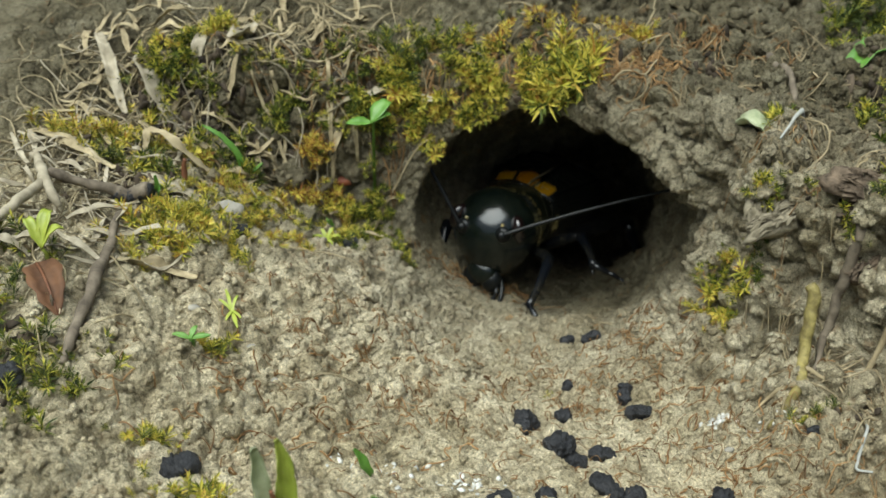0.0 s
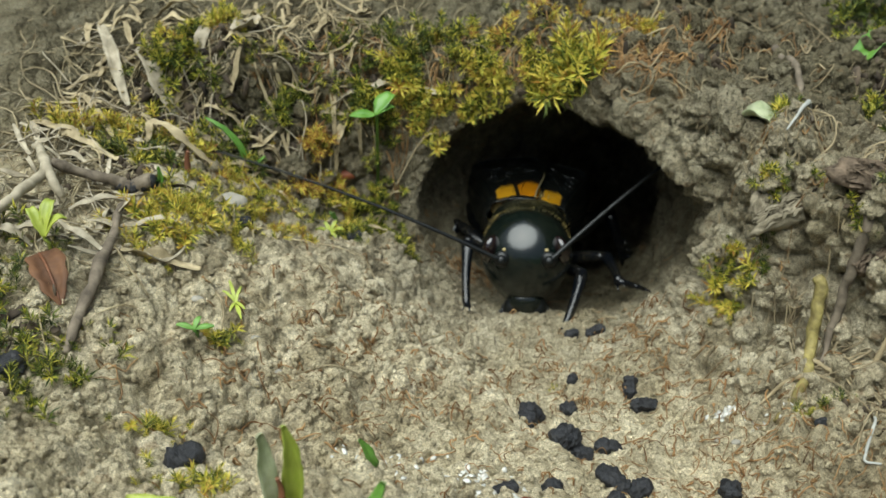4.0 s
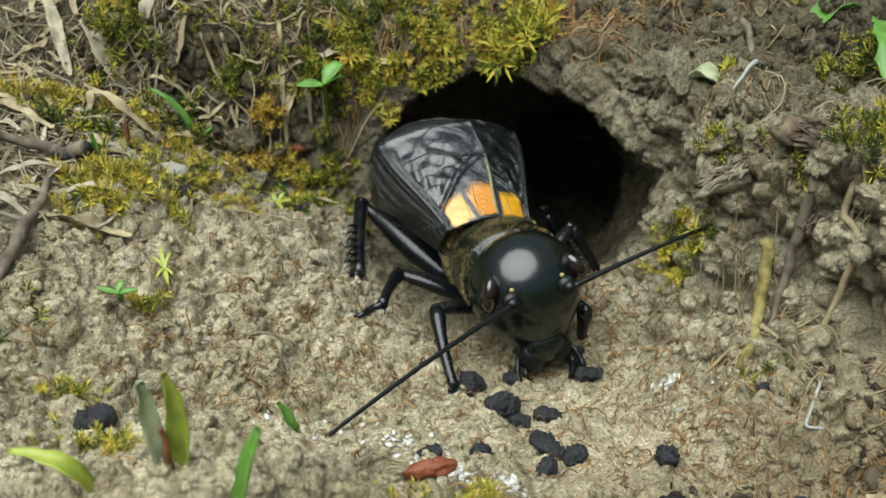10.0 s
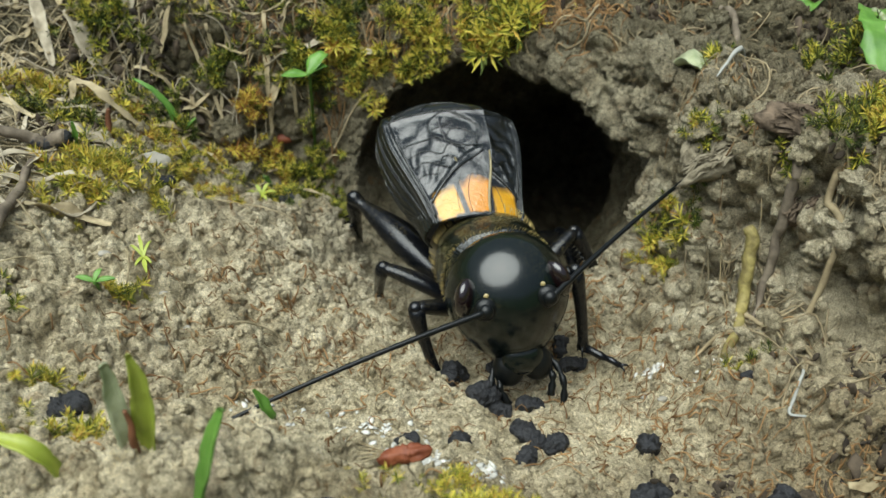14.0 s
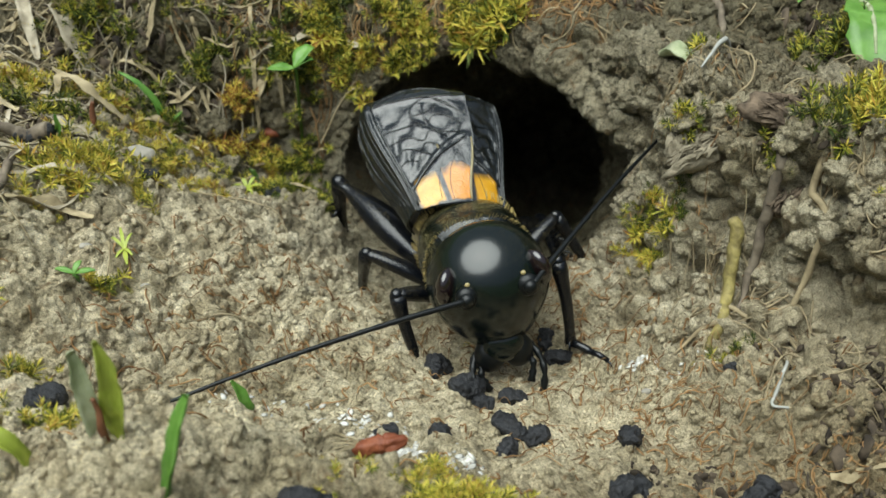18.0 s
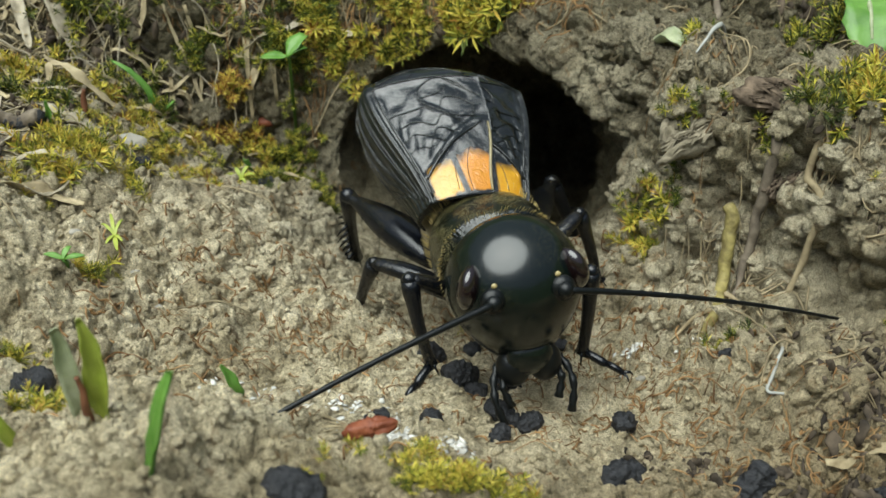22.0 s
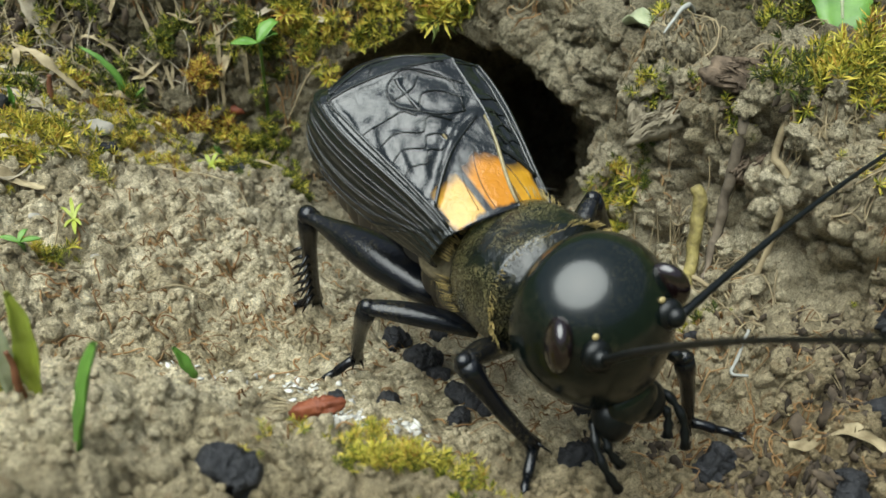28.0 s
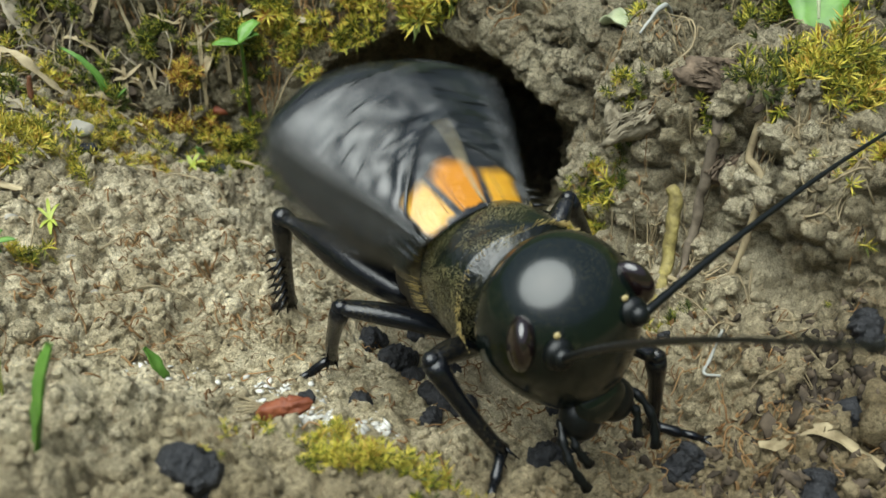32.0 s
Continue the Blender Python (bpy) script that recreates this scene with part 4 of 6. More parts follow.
# droppings: short ribbed black pellets
def dropping(seed, long, wide):
    long, wide = long * 1.05, wide * 0.76
    n, m = 30, 26
    v, f = [], []
    for i in range(n + 1):
        t = i / n
        r = wide * math.sqrt(max(0.0, 1 - (2 * t - 1) ** 4)) * (1 + 0.06 * math.sin(9 * t + seed))
        for k in range(m):
            a = 2 * math.pi * k / m
            q = Vector(((t - 0.5) * long, math.cos(a), math.sin(a)))
            s = r * (1 + 0.34 * noise.noise(Vector((t * 4, q.y * 1.6, q.z * 1.6)) + Vector((seed * 5.0, 0, 0))) + 0.26 * noise.noise(Vector((t * 9, q.y * 3.6, q.z * 3.6)) + Vector((seed * 5.0, 4, 0))) + 0.22 * noise.noise(Vector((t * 16, q.y * 6, q.z * 6)) + Vector((seed * 5.0, 9, 2))) + 0.07 * math.cos(5 * a + seed))
            v.append((q.x + 0.15 * long * noise.noise(Vector((seed, t * 2, 0))), q.y * s, q.z * s))
    for i in range(n):
        for k in range(m):
            a, b = i * m + k, i * m + (k + 1) % m
            f.append((a, b, b + m, a + m))
    return v, f + [tuple(range(m))[::-1], tuple(range(n * m, (n + 1) * m))]


DROPPINGS = ((3.3, 2.1, 1.3, 0.50, 80), (3.8, 0.7, 2.0, 0.52, 15), (-3.1, -1.4, 1.7, 0.60, 60), (-0.5, 0.2, 1.2, 0.55, 120), (0.1, 3.2, 0.8, 0.38, 70),
             (-1.5, -3.9, 1.9, 0.85, 20), (-0.5, -4.4, 1.2, 0.60, 140), (1.0, -3.3, 1.6, 0.55, 10), (0.6, -6.9, 2.0, 0.60, 130), (1.9, -7.4, 1.3, 0.55, 30), (0.4, -8.6, 1.4, 0.55, 60),
             (-19.0, -10.4, 1.8, 0.85, 10), (-27.4, -7.1, 1.8, 0.8, 40), (-4.9, -10.4, 1.5, 0.50, 170), (-2.7, -9.6, 1.2, 0.62, 70), (6.1, -7.9, 1.7, 0.66, 65),
             (-2.8, -0.6, 1.5, 0.7, 40), (-1.0, -2.6, 1.4, 0.7, 150), (-6.9, -19.0, 2.1, 0.95, 165), (10.9, -13.1, 1.9, 0.75, 30), (18.0, -10.6, 2.0, 0.9, 160),
             (19.5, -7.1, 1.9, 0.8, 100), (5.3, -13.0, 1.9, 0.8, 20), (15.6, -14.6, 1.8, 0.8, 70), (-13.4, 13.2, 1.0, 0.4, 20), (2.6, 9.0, 1.4, 0.5, 160), (0.8, 8.6, 1.1, 0.45, 40),
             (-19.8, 9.4, 1.2, 0.45, 30), (11.4, -5.2, 0.7, 0.3, 10))
for i, (x, y, long, wide, spin) in enumerate(DROPPINGS):
    p, n = on_ground(x, y - (0.8 if -9 < y < 4 and abs(x) < 8 else 0.0))
    ob = thing("dropping", dropping(i, long, wide), DUNG, "small dry black ribbed dropping lying on soil", "dropping", "droppings")
    ob.matrix_world = Matrix.Translation((p + n * wide * 0.35) * MM) @ (Vector((0, 0, 1)).rotation_difference(n).to_matrix() @ Euler((0, 0, radians(spin))).to_matrix()).to_4x4()


# moss: shoots with whorls of pointed leaflets
def moss_shoot(seed, tall, leaf, count):
    r = random.Random(seed)
    v, f = [], []
    for k in range(count):
        t = (k + 0.4) / count
        a = 2.4 * k + r.uniform(-0.4, 0.4)
        up = 0.15 + 1.0 * t + r.uniform(-0.35, 0.35)
        d = Vector((math.cos(a) * math.cos(up), math.sin(a) * math.cos(up), math.sin(up)))
        s = Vector((-math.sin(a), math.cos(a), 0))
        o = Vector((0.12 * math.sin(3 * t + seed), 0.12 * math.cos(2 * t + seed), tall * t))
        ln = leaf * r.uniform(0.75, 1.2) * (0.75 + 0.5 * math.sin(math.pi * t))
        w = ln * 0.072
        b = len(v)
        mid = o + d * ln * 0.45
        drop = Vector((0, 0, -0.10 * ln))
        v += [tuple(o), tuple(mid + s * w), tuple(mid - s * w), tuple(o + d * ln + drop), tuple(mid + Vector((0, 0, -0.06 * ln)))]
        f += [(b, b + 1, b + 4), (b, b + 4, b + 2), (b + 1, b + 3, b + 4), (b + 4, b + 3, b + 2)]
    b = len(v)
    v += [(0.06, 0, 0), (-0.03, 0.05, 0), (-0.03, -0.05, 0), (0, 0, tall)]
    return v, f + [(b, b + 1, b + 3), (b + 1, b + 2, b + 3), (b + 2, b, b + 3)]


SHOOTS = [moss_shoot(k, 1.0 + 0.35 * (k % 3), 0.50 + 0.08 * (k % 4), 24 + k % 3 * 6) for k in range(8)]
# x, y, half width x, half width y, shoots, size, material, lean towards -y, name of its look
MOSS = ((-9.4, 21.0, 3.6, 1.5, 190, 0.60, MOSS_GOLD, 0.9), (-5.4, 21.0, 3.6, 1.4, 210, 0.62, MOSS_GOLD, 1.0), (-1.6, 20.8, 3.0, 1.3, 170, 0.64, MOSS_GOLD, 1.0),
        (1.0, 20.4, 1.4, 1.2, 50, 1.15, MOSS_GOLD, 0.6), (-8.0, 23.0, 5.5, 2.2, 300, 0.6, MOSS_GREEN, 0.5), (-12.6, 20.4, 2.2, 2.0, 160, 0.6, MOSS_GREEN, 0.7), (-2.0, 24.0, 5.0, 1.6, 80, 0.55, MOSS_RUST, 0.5),
        (-16.4, 18.4, 1.7, 1.2, 120, 0.6, MOSS_RUST, 0.6), (-12.6, 17.6, 1.6, 1.6, 150, 0.48, MOSS_GREEN, 0.9), (-11.0, 16.0, 1.1, 1.4, 130, 0.40, MOSS_GREEN, 0.7), (-12.4, 19.2, 1.4, 1.0, 140, 0.5, MOSS_GREEN, 0.8), (-14.6, 17.2, 1.6, 1.2, 90, 0.5, MOSS_GOLD, 0.5), (-17.6, 12.0, 2.2, 1.8, 90, 0.4, MOSS_GOLD, 0.3), (-13.4, 14.4, 1.4, 1.6, 80, 0.40, MOSS_GREEN, 0.6),
        (-22.0, 8.2, 2.2, 1.6, 210, 0.60, MOSS_GOLD, 0.2), (-23.8, 5.2, 2.0, 1.6, 130, 0.55, MOSS_GOLD, 0.2), (-20.4, 13.6, 2.6, 1.8, 150, 0.48, MOSS_GOLD, 0.3), (-19.0, 15.2, 1.6, 1.2, 70, 0.48, MOSS_RUST, 0.3),
        (-28.8, 15.0, 2.6, 2.0, 130, 0.6, MOSS_GOLD, 0.3), (-25.0, 16.4, 3.0, 1.6, 90, 0.5, MOSS_GOLD, 0.3), (-18.4, 20.4, 3.0, 1.6, 110, 0.5, MOSS_GREEN, 0.4), (-23.4, 23.0, 3.0, 1.6, 90, 0.5, MOSS_GOLD, 0.3), (-15.6, 14.0, 1.6, 1.4, 60, 0.36, MOSS_GOLD, 0.3), (-25.4, 20.4, 2.6, 2.0, 130, 0.6, MOSS_GREEN, 0.3), (-21.6, 17.0, 2.0, 1.4, 110, 0.55, MOSS_GREEN, 0.4), (-25.6, 12.4, 1.8, 1.4, 70, 0.6, MOSS_GREEN, 0.3),
        (-27.0, -7.0, 3.0, 2.6, 140, 0.5, MOSS_GREEN, 0.1), (-29.6, -1.0, 2.4, 2.6, 110, 0.55, MOSS_GREEN, 0.1), (10.6, 6.2, 1.6, 1.2, 130, 0.45, MOSS_GREEN, 0.6), (9.2, 5.4, 0.8, 1.4, 70, 0.5, MOSS_GOLD, 0.8),
        (16.6, 3.0, 2.2, 1.2, 150, 0.55, MOSS_GREEN, 0.5), (19.6, 3.2, 1.9, 1.5, 210, 0.8, MOSS_GOLD, 0.5), (20.6, 13.0, 2.6, 2.0, 170, 0.65, MOSS_GREEN, 0.4),
        (22.6, 24.0, 3.0, 3.0, 160, 0.8, MOSS_GREEN, 0.3), (-2.2, -17.4, 3.2, 0.9, 240, 0.34, MOSS_GOLD, 0.1), (-3.0, -15.2, 2.4, 0.8, 70, 0.28, MOSS_GOLD, 0.1),
        (1.4, -18.4, 2.2, 0.8, 60, 0.32, MOSS_GREEN, 0.1), (-18.4, -12.4, 2.0, 1.2, 50, 0.4, MOSS_GOLD, 0.1), (20.8, -1.6, 1.6, 1.5, 80, 0.5, MOSS_GOLD, 0.4),
        (11.8, -3.8, 0.9, 0.6, 30, 0.35, MOSS_GREEN, 0.2), (-0.9, 1.9, 0.4, 0.3, 26, 0.34, MOSS_GOLD, 0.0), (11.9, 10.6, 1.0, 0.9, 50, 0.5, MOSS_GREEN, 0.4),
        (-19.4, -1.4, 0.8, 0.5, 22, 0.4, MOSS_GOLD, 0.1), (-21.0, -8.4, 0.9, 0.6, 24, 0.4, MOSS_GOLD, 0.1), (4.4, 23.0, 3.0, 1.8, 90, 0.5, MOSS_RUST, 0.4), (22.4, -6.0, 1.8, 1.4, 70, 0.5, MOSS_GOLD, 0.3))
LOOKS = {MOSS_GOLD.name: "cushion of golden yellow pointed moss shoots", MOSS_GREEN.name: "low cushion of green moss on soil", MOSS_RUST.name: "withered rusty orange moss on soil"}
for x0, y0, wx, wy, count, size, mat, lean in MOSS:
    places = []
    for k in range(int(count * 1.6)):
        x, y = x0 + rng.gauss(0, wx * 0.62), y0 + rng.gauss(0, wy * 0.62)
        gap = noise.noise(Vector((x * 0.55, y * 0.8, 3.0)))
        if gap < -0.03 and size < 1.0:
            continue
        p, n = on_ground(x, y)
        if y0 > 20 and p.z < 4.5:
            continue
        d = (n + Vector((rng.uniform(-0.5, 0.5), rng.uniform(-0.5, 0.3) - lean * 0.5, 0.5))).normalized()
        places.append((rng.randrange(8), lean_to(d, rng.random() * 6.3, 1.2 * size * rng.uniform(0.45, 1.3) * (1 + 0.6 * gap)), p - d * 0.12))
    if not places:
        continue
    thing("moss", stuff_mesh("moss", SHOOTS, places, mat, False), mat, LOOKS[mat.name], "moss", "moss cushions", "stuff")


# straw, roots and twigs
def strip(points, widths, curl=0.25, thick=0.05, n=16, ragged=0.12):
    """A dry blade: a curled ribbon with thickness along points."""
    pts = spline(points, n)
    top, low = [], []
    m = 5
    for i, p in enumerate(pts):
        t = (pts[min(i + 1, n - 1)] - pts[max(i - 1, 0)]).normalized()
        s = t.cross(Vector((0, 0, 1)))
        s = s.normalized() if s.length > 1e-3 else Vector((1, 0, 0))
        up = s.cross(t)
        w = float(np.interp(i / (n - 1), np.linspace(0, 1, len(widths)), widths))
        for j in range(m):
            a = (j / (m - 1) - 0.5) * 2
            q = p + s * w * 0.5 * a * (1 + 0.30 * noise.noise(p * 1.9 + Vector((a, 0, 0)))) + up * (curl * w * (a * a - 0.4) + ragged * w * noise.noise(p * 1.3 + s * a))
            top.append(tuple(q + up * thick))
            low.append(tuple(q))
    k = n * m
    f = []
    for i in range(n - 1):
        for j in range(m - 1):
            a = i * m + j
            f += [(a, a + m, a + m + 1, a + 1), (k + a, k + a + 1, k + a + m + 1, k + a + m)]
        for j in (0, m - 1):
            a, b = i * m + j, i * m + j + m
            f.append((a, k + a, k + b, b) if j == 0 else (a, b, k + b, k + a))
    for i in (0, n - 1):
        for j in range(m - 1):
            a = i * m + j
            f.append((a, a + 1, k + a + 1, k + a))
    return top + low, f


def over_ground(way, lift=0.15):
    """Points (x, y, height over the ground) as places."""
    out = []
    for q in spline([(w[0], w[1], w[2] if len(w) > 2 else 0.0) for w in way], 3 * len(way) - 2):
        p, n = on_ground(q.x, q.y)
        out.append(p + Vector((0, 0, q.z + lift)))
    return [out[0]] + [(a + 2 * b + c) / 4 for a, b, c in zip(out, out[1:], out[2:])] + [out[-1]]


def straw(way, widths, label, mat=STRAW, name="dry_grass_blade", curl=0.25):
    return thing(name, strip(over_ground(way), widths, curl, 0.05, 22, 0.55), mat, label, "straw", "dry grass litter")


def twig(name, way, radii, mat, label, category, n=40, group=""):
    pts = [p + 0.16 * noise.noise_vector(p * 0.9) for p in spline(over_ground(way, 0.1), n)]
    rad = [float(np.interp(i / (n - 1), np.linspace(0, 1, len(radii)), radii)) * (1 + 0.30 * noise.noise(p * 1.3) + 0.2 * noise.noise(p * 4.1)) for i, p in enumerate(pts)]
    return thing(name, tube(pts, rad, 8), mat, label, category, group)


straw([(-24.2, 20.6, 0.3), (-23.6, 21.8, 0.6), (-23.4, 23.0, 0.4)], [0.3, 0.9, 0.35], "wide papery bleached grass husk lying on litter", STRAW_PALE, "grass_husk")
straw([(-21.6, 21.6, 0.5), (-20.9, 22.6, 0.8), (-19.9, 23.6, 0.7)], [0.3, 1.3, 0.4], "broad curled tan husk lying on litter", STRAW_PALE, "grass_husk", 0.45)
straw([(-31.0, 24.0, 0.6), (-29.4, 20.6, 0.9), (-27.9, 17.2, 0.5)], [0.5, 0.9, 0.3], "pale split grass blade", STRAW_PALE)
straw([(-28.1, 21.3, 0.4), (-26.6, 19.8, 0.7), (-25.2, 18.4, 0.3)], [0.4, 1.1, 0.4], "broad bleached grass blade", STRAW_PALE)
straw([(-26.3, 14.6, 0.3), (-26.0, 15.8, 1.4), (-24.4, 14.8, 1.3), (-22.0, 14.6, 0.3)], [0.35, 0.6, 0.6, 0.5], "bent dry grass blade leaning on a red stem")
straw([(-16.0, 20.4, 0.4), (-14.2, 20.3, 0.8), (-12.0, 20.9, 0.9), (-7.4, 20.8, 0.7)], [0.2, 0.5, 0.9, 0.6], "long frayed straw over the burrow mouth", STRAW_PALE)
straw([(-32.0, 17.6, 0.3), (-30.0, 16.6, 0.6), (-27.4, 13.0, 0.4)], [0.3, 0.5, 0.3], "thin curved dry stalk")
straw([(-33.0, 14.0, 0.2), (-30.0, 12.4, 0.5), (-27.0, 10.8, 0.3)], [0.5, 0.7, 0.3], "flat dry stalk on soil")
straw([(-24.6, 2.0, 0.2), (-23.0, 3.4, 0.3), (-21.0, 3.2, 0.2)], [0.4, 0.7, 0.4], "short flat straw on soil")
straw([(-26.4, 11.2, 0.2), (-23.8, 10.4, 0.4), (-21.8, 9.8, 0.3)], [0.4, 0.9, 0.5], "bleached straw half sunk in moss", STRAW_PALE)
straw([(14.2, -11.6, 0.2), (16.4, -12.0, 0.5), (18.6, -13.4, 0.3)], [0.4, 0.7, 0.4], "dry stalk on dark litter")
for k in range(120):
    x0, y0 = (rng.uniform(-33, -13), rng.uniform(15, 27)) if k % 3 else (rng.uniform(-34, -23), rng.uniform(0, 15))
    a0, ln = rng.gauss(0.5, 0.8), rng.uniform(1.2, 3.6)
    way = [(x0 + math.cos(a0) * ln * u, y0 + math.sin(a0) * ln * u + 0.3 * math.sin(3 * u + k), rng.uniform(0.1, 0.7)) for u in (0, 0.5, 1)]
    w0 = rng.uniform(0.16, 0.55)
    straw(way, [0.4 * w0, w0, 0.5 * w0], "short flat piece of dry grass on litter", STRAW if k % 3 else STRAW_PALE)
twig("pale_twig", [(-31.0, -0.8, 0.8), (-30.0, 2.6, 1.2), (-29.3, 6.4, 1.4)], [0.26, 0.30, 0.26], STRAW_PALE, "smooth pale dead grass stem", "twig")
twig("pale_twig", [(-31.8, 11.0, 0.5), (-30.4, 8.8, 1.1), (-29.2, 6.2, 1.5), (-28.4, 5.2, 0.9)], [0.16, 0.26, 0.34, 0.2], STRAW_PALE, "forked pale dead stem", "twig")
charred = twig("dark_twig", [(-29.4, 7.3, 1.3), (-27.2, 8.0, 1.1), (-25.6, 8.3, 1.0), (-24.4, 8.3, 1.0)], [0.28, 0.32, 0.42, 0.46], BARK, "brown twig with a black charred end", "twig")
part("charred_end", tube([p + 0.2 * noise.noise_vector(p * 2.0) for p in spline(over_ground([(-26.2, 8.2, 1.0), (-25.4, 8.3, 1.0), (-24.2, 8.3, 0.95)], 0.1), 18)], [0.42 + 0.12 * noise.noise(Vector((i * 0.7, 0, 0))) for i in range(18)], 10), DUNG, charred, "black charred twig end")
twig("grey_twig", [(-25.3, -5.6, 0.2), (-25.1, -1.0, 0.6), (-25.4, 3.0, 0.7), (-25.6, 7.0, 0.3)], [0.22, 0.34, 0.28, 0.16], BARK, "slender grey brown twig on litter", "twig")
twig("withered_stalk", [(-23.2, 11.8, -0.3), (-23.3, 12.0, 0.9), (-23.2, 12.2, 2.2)], [0.20, 0.18, 0.15], RED_STEM, "short upright reddish brown weed stalk", "stalk")
twig("dark_twig", [(13.6, 19.0, 0.5), (13.7, 16.0, 0.9), (13.3, 12.6, 0.9), (12.9, 8.8, 0.3)], [0.26, 0.24, 0.20, 0.14], BARK, "thin grey brown twig on crumbly soil", "twig")
root_stem = twig("thick_root", [(12.5, 2.2, 2.2), (12.7, 1.6, 1.6), (12.4, 0.2, 0.8), (11.5, -1.8, 0.15), (10.3, -2.6, -0.2)], [0.30, 0.34, 0.36, 0.28, 0.1], STEM, "thick yellow green root stem standing out of soil", "root")
for way in ([(11.9, -1.2, 0.2), (12.6, -2.4, 0.1), (12.4, -3.8, 0.0)], [(12.2, -0.4, 0.4), (13.2, -1.4, 0.2), (13.8, -3.0, 0.1)], [(11.6, -1.6, 0.1), (10.4, -1.2, 0.1), (9.6, -1.8, 0.0)], [(12.3, 0.0, 0.4), (11.4, 0.4, 0.3), (10.6, -0.2, 0.1)]):
    part("side_root", tube(spline(over_ground(way, 0.05), 14), [0.16 - 0.009 * i for i in range(14)], 7), ROOT, root_stem, "thin brown side root")
twig("brown_root", [(14.4, 3.2, 0.8), (14.3, 2.2, 0.9), (13.7, 1.4, 0.5), (12.8, -0.6, 0.2)], [0.22, 0.3, 0.26, 0.12], BARK, "stringy brown root on the bank", "root")
twig("brown_root", [(16.8, 2.6, 0.6), (15.6, 1.0, 0.3), (16.1, -0.6, 0.3), (14.6, -2.2, 0.1), (14.9, -4.0, 0.0)], [0.18, 0.22, 0.16, 0.08], ROOT, "forked tan root on the bank", "root")
twig("pale_shoot", [(11.2, 8.0, 0.4), (12.4, 9.2, 0.9), (13.4, 11.0, 1.0)], [0.06, 0.13, 0.12], THREAD, "smooth white plant shoot", "shoot")
twig("white_thread", [(14.2, -4.6, 0.1), (13.8, -5.4, 0.3), (13.3, -6.6, 0.2), (12.6, -7.6, 0.15), (13.4, -7.9, 0.1)], [0.08, 0.08, 0.075, 0.075, 0.06], THREAD, "curled white thread on soil", "thread")


def wander(x, y, length, bend, lift, seed):
    r = random.Random(seed)
    a = r.uniform(0, 6.28)
    way = [(x, y, 0)]
    n = 5
    for k in range(n):
        a += r.gauss(0, bend)
        x, y = x + math.cos(a) * length / n, y + math.sin(a) * length / n
        way.append((x, y, lift * math.sin(math.pi * (k + 1) / n) * r.uniform(0.3, 1.2)))
    return way


def fibres(name, areas, radius, mat, label, seed, bend=0.6, lift=0.5, sides=5, single=False):
    """Many thin fibres as one tangle; areas: x, y, spread x, spread y, count, length."""
    r = random.Random(seed)
    pieces = []
    for x0, y0, wx, wy, count, length in areas:
        for k in range(count):
            ln = length * r.uniform(0.4, 1.3)
            way = wander(x0 + r.gauss(0, wx), y0 + r.gauss(0, wy), ln, bend, lift * r.random(), r.random())
            rad = radius * r.uniform(0.5, 1.4)
            pts = over_ground(way, rad * 0.5)[::3]
            if any((a - b).length > 2.2 for a, b in zip(pts, pts[1:])):
                continue
            pts = spline(pts, 14)
            pieces.append(tube(pts, [rad * (1 - 0.5 * i / len(pts)) for i in range(len(pts))], sides))
    if single:
        return [thing(name, p, mat, label, "root", "rootlets") for p in pieces]
    return thing(name, joined(*pieces), mat, label, "fibres", kind="stuff")


fibres("rootlet", ((14.0, 3.0, 2.0, 2.0, 34, 6), (17.0, 1.0, 2.5, 2.5, 34, 6), (14.0, -2.5, 2.5, 2.0, 22, 5), (10.0, 8.0, 1.5, 2.5, 16, 4), (9.0, 14.0, 2.5, 2.0, 26, 5),
                    (17.0, 9.0, 3.0, 3.0, 24, 5), (14.0, 19.0, 4.0, 3.0, 30, 6), (2.0, 21.0, 4.0, 1.2, 50, 4), (-8.0, 21.5, 4.0, 1.2, 40, 4), (19.0, -5.0, 2.5, 3.0, 22, 5), (20.0, 6.0, 2.0, 3.0, 18, 5)),
       0.048, ROOT, "thin tan rootlet curling over the soil", 3, 0.9, 1.0, single=True)
fibres("lip_roots", ((-9, 21.2, 2.6, 0.9, 90, 2.6), (-3, 21.0, 3.0, 0.9, 130, 2.6), (3.5, 20.4, 2.6, 1.0, 150, 2.8), (7.5, 18.0, 1.8, 1.6, 90, 2.6), (-14, 21.6, 2.6, 1.2, 90, 2.6), (10, 21, 3.0, 2.0, 90, 3.0)), 0.05, HAIR, "matted brown roots along the burrow lip", 21, 1.1, 0.7, 4)
fibres("bank_roots", ((15, 1.5, 2.6, 2.0, 110, 2.8), (19, 3.0, 2.4, 2.4, 90, 2.8), (11, 8, 2.0, 3.0, 90, 2.2), (16, 12, 4.0, 4.0, 120, 2.6)), 0.045, ROOT, "fine pale rootlets matted over the bank", 22, 1.1, 0.6, 4)
fibres("dry_grass_fibres", ((-27, 19, 3.5, 3.0, 150, 7), (-24, 14, 3.0, 2.5, 90, 6), (-29, 11, 2.5, 3.0, 70, 6), (-19, 22, 3.5, 2.0, 110, 6), (-12, 23, 3.5, 1.6, 70, 5), (-28, 3, 2.5, 4.0, 36, 6),
                            (-22, 5, 2.5, 3.0, 22, 5), (-4, 23, 4.0, 1.6, 34, 5), (5, 23, 3.5, 1.6, 30, 5)), 0.055, STRAW, "tangle of dry bleached grass fibres", 5, 0.45, 0.9)
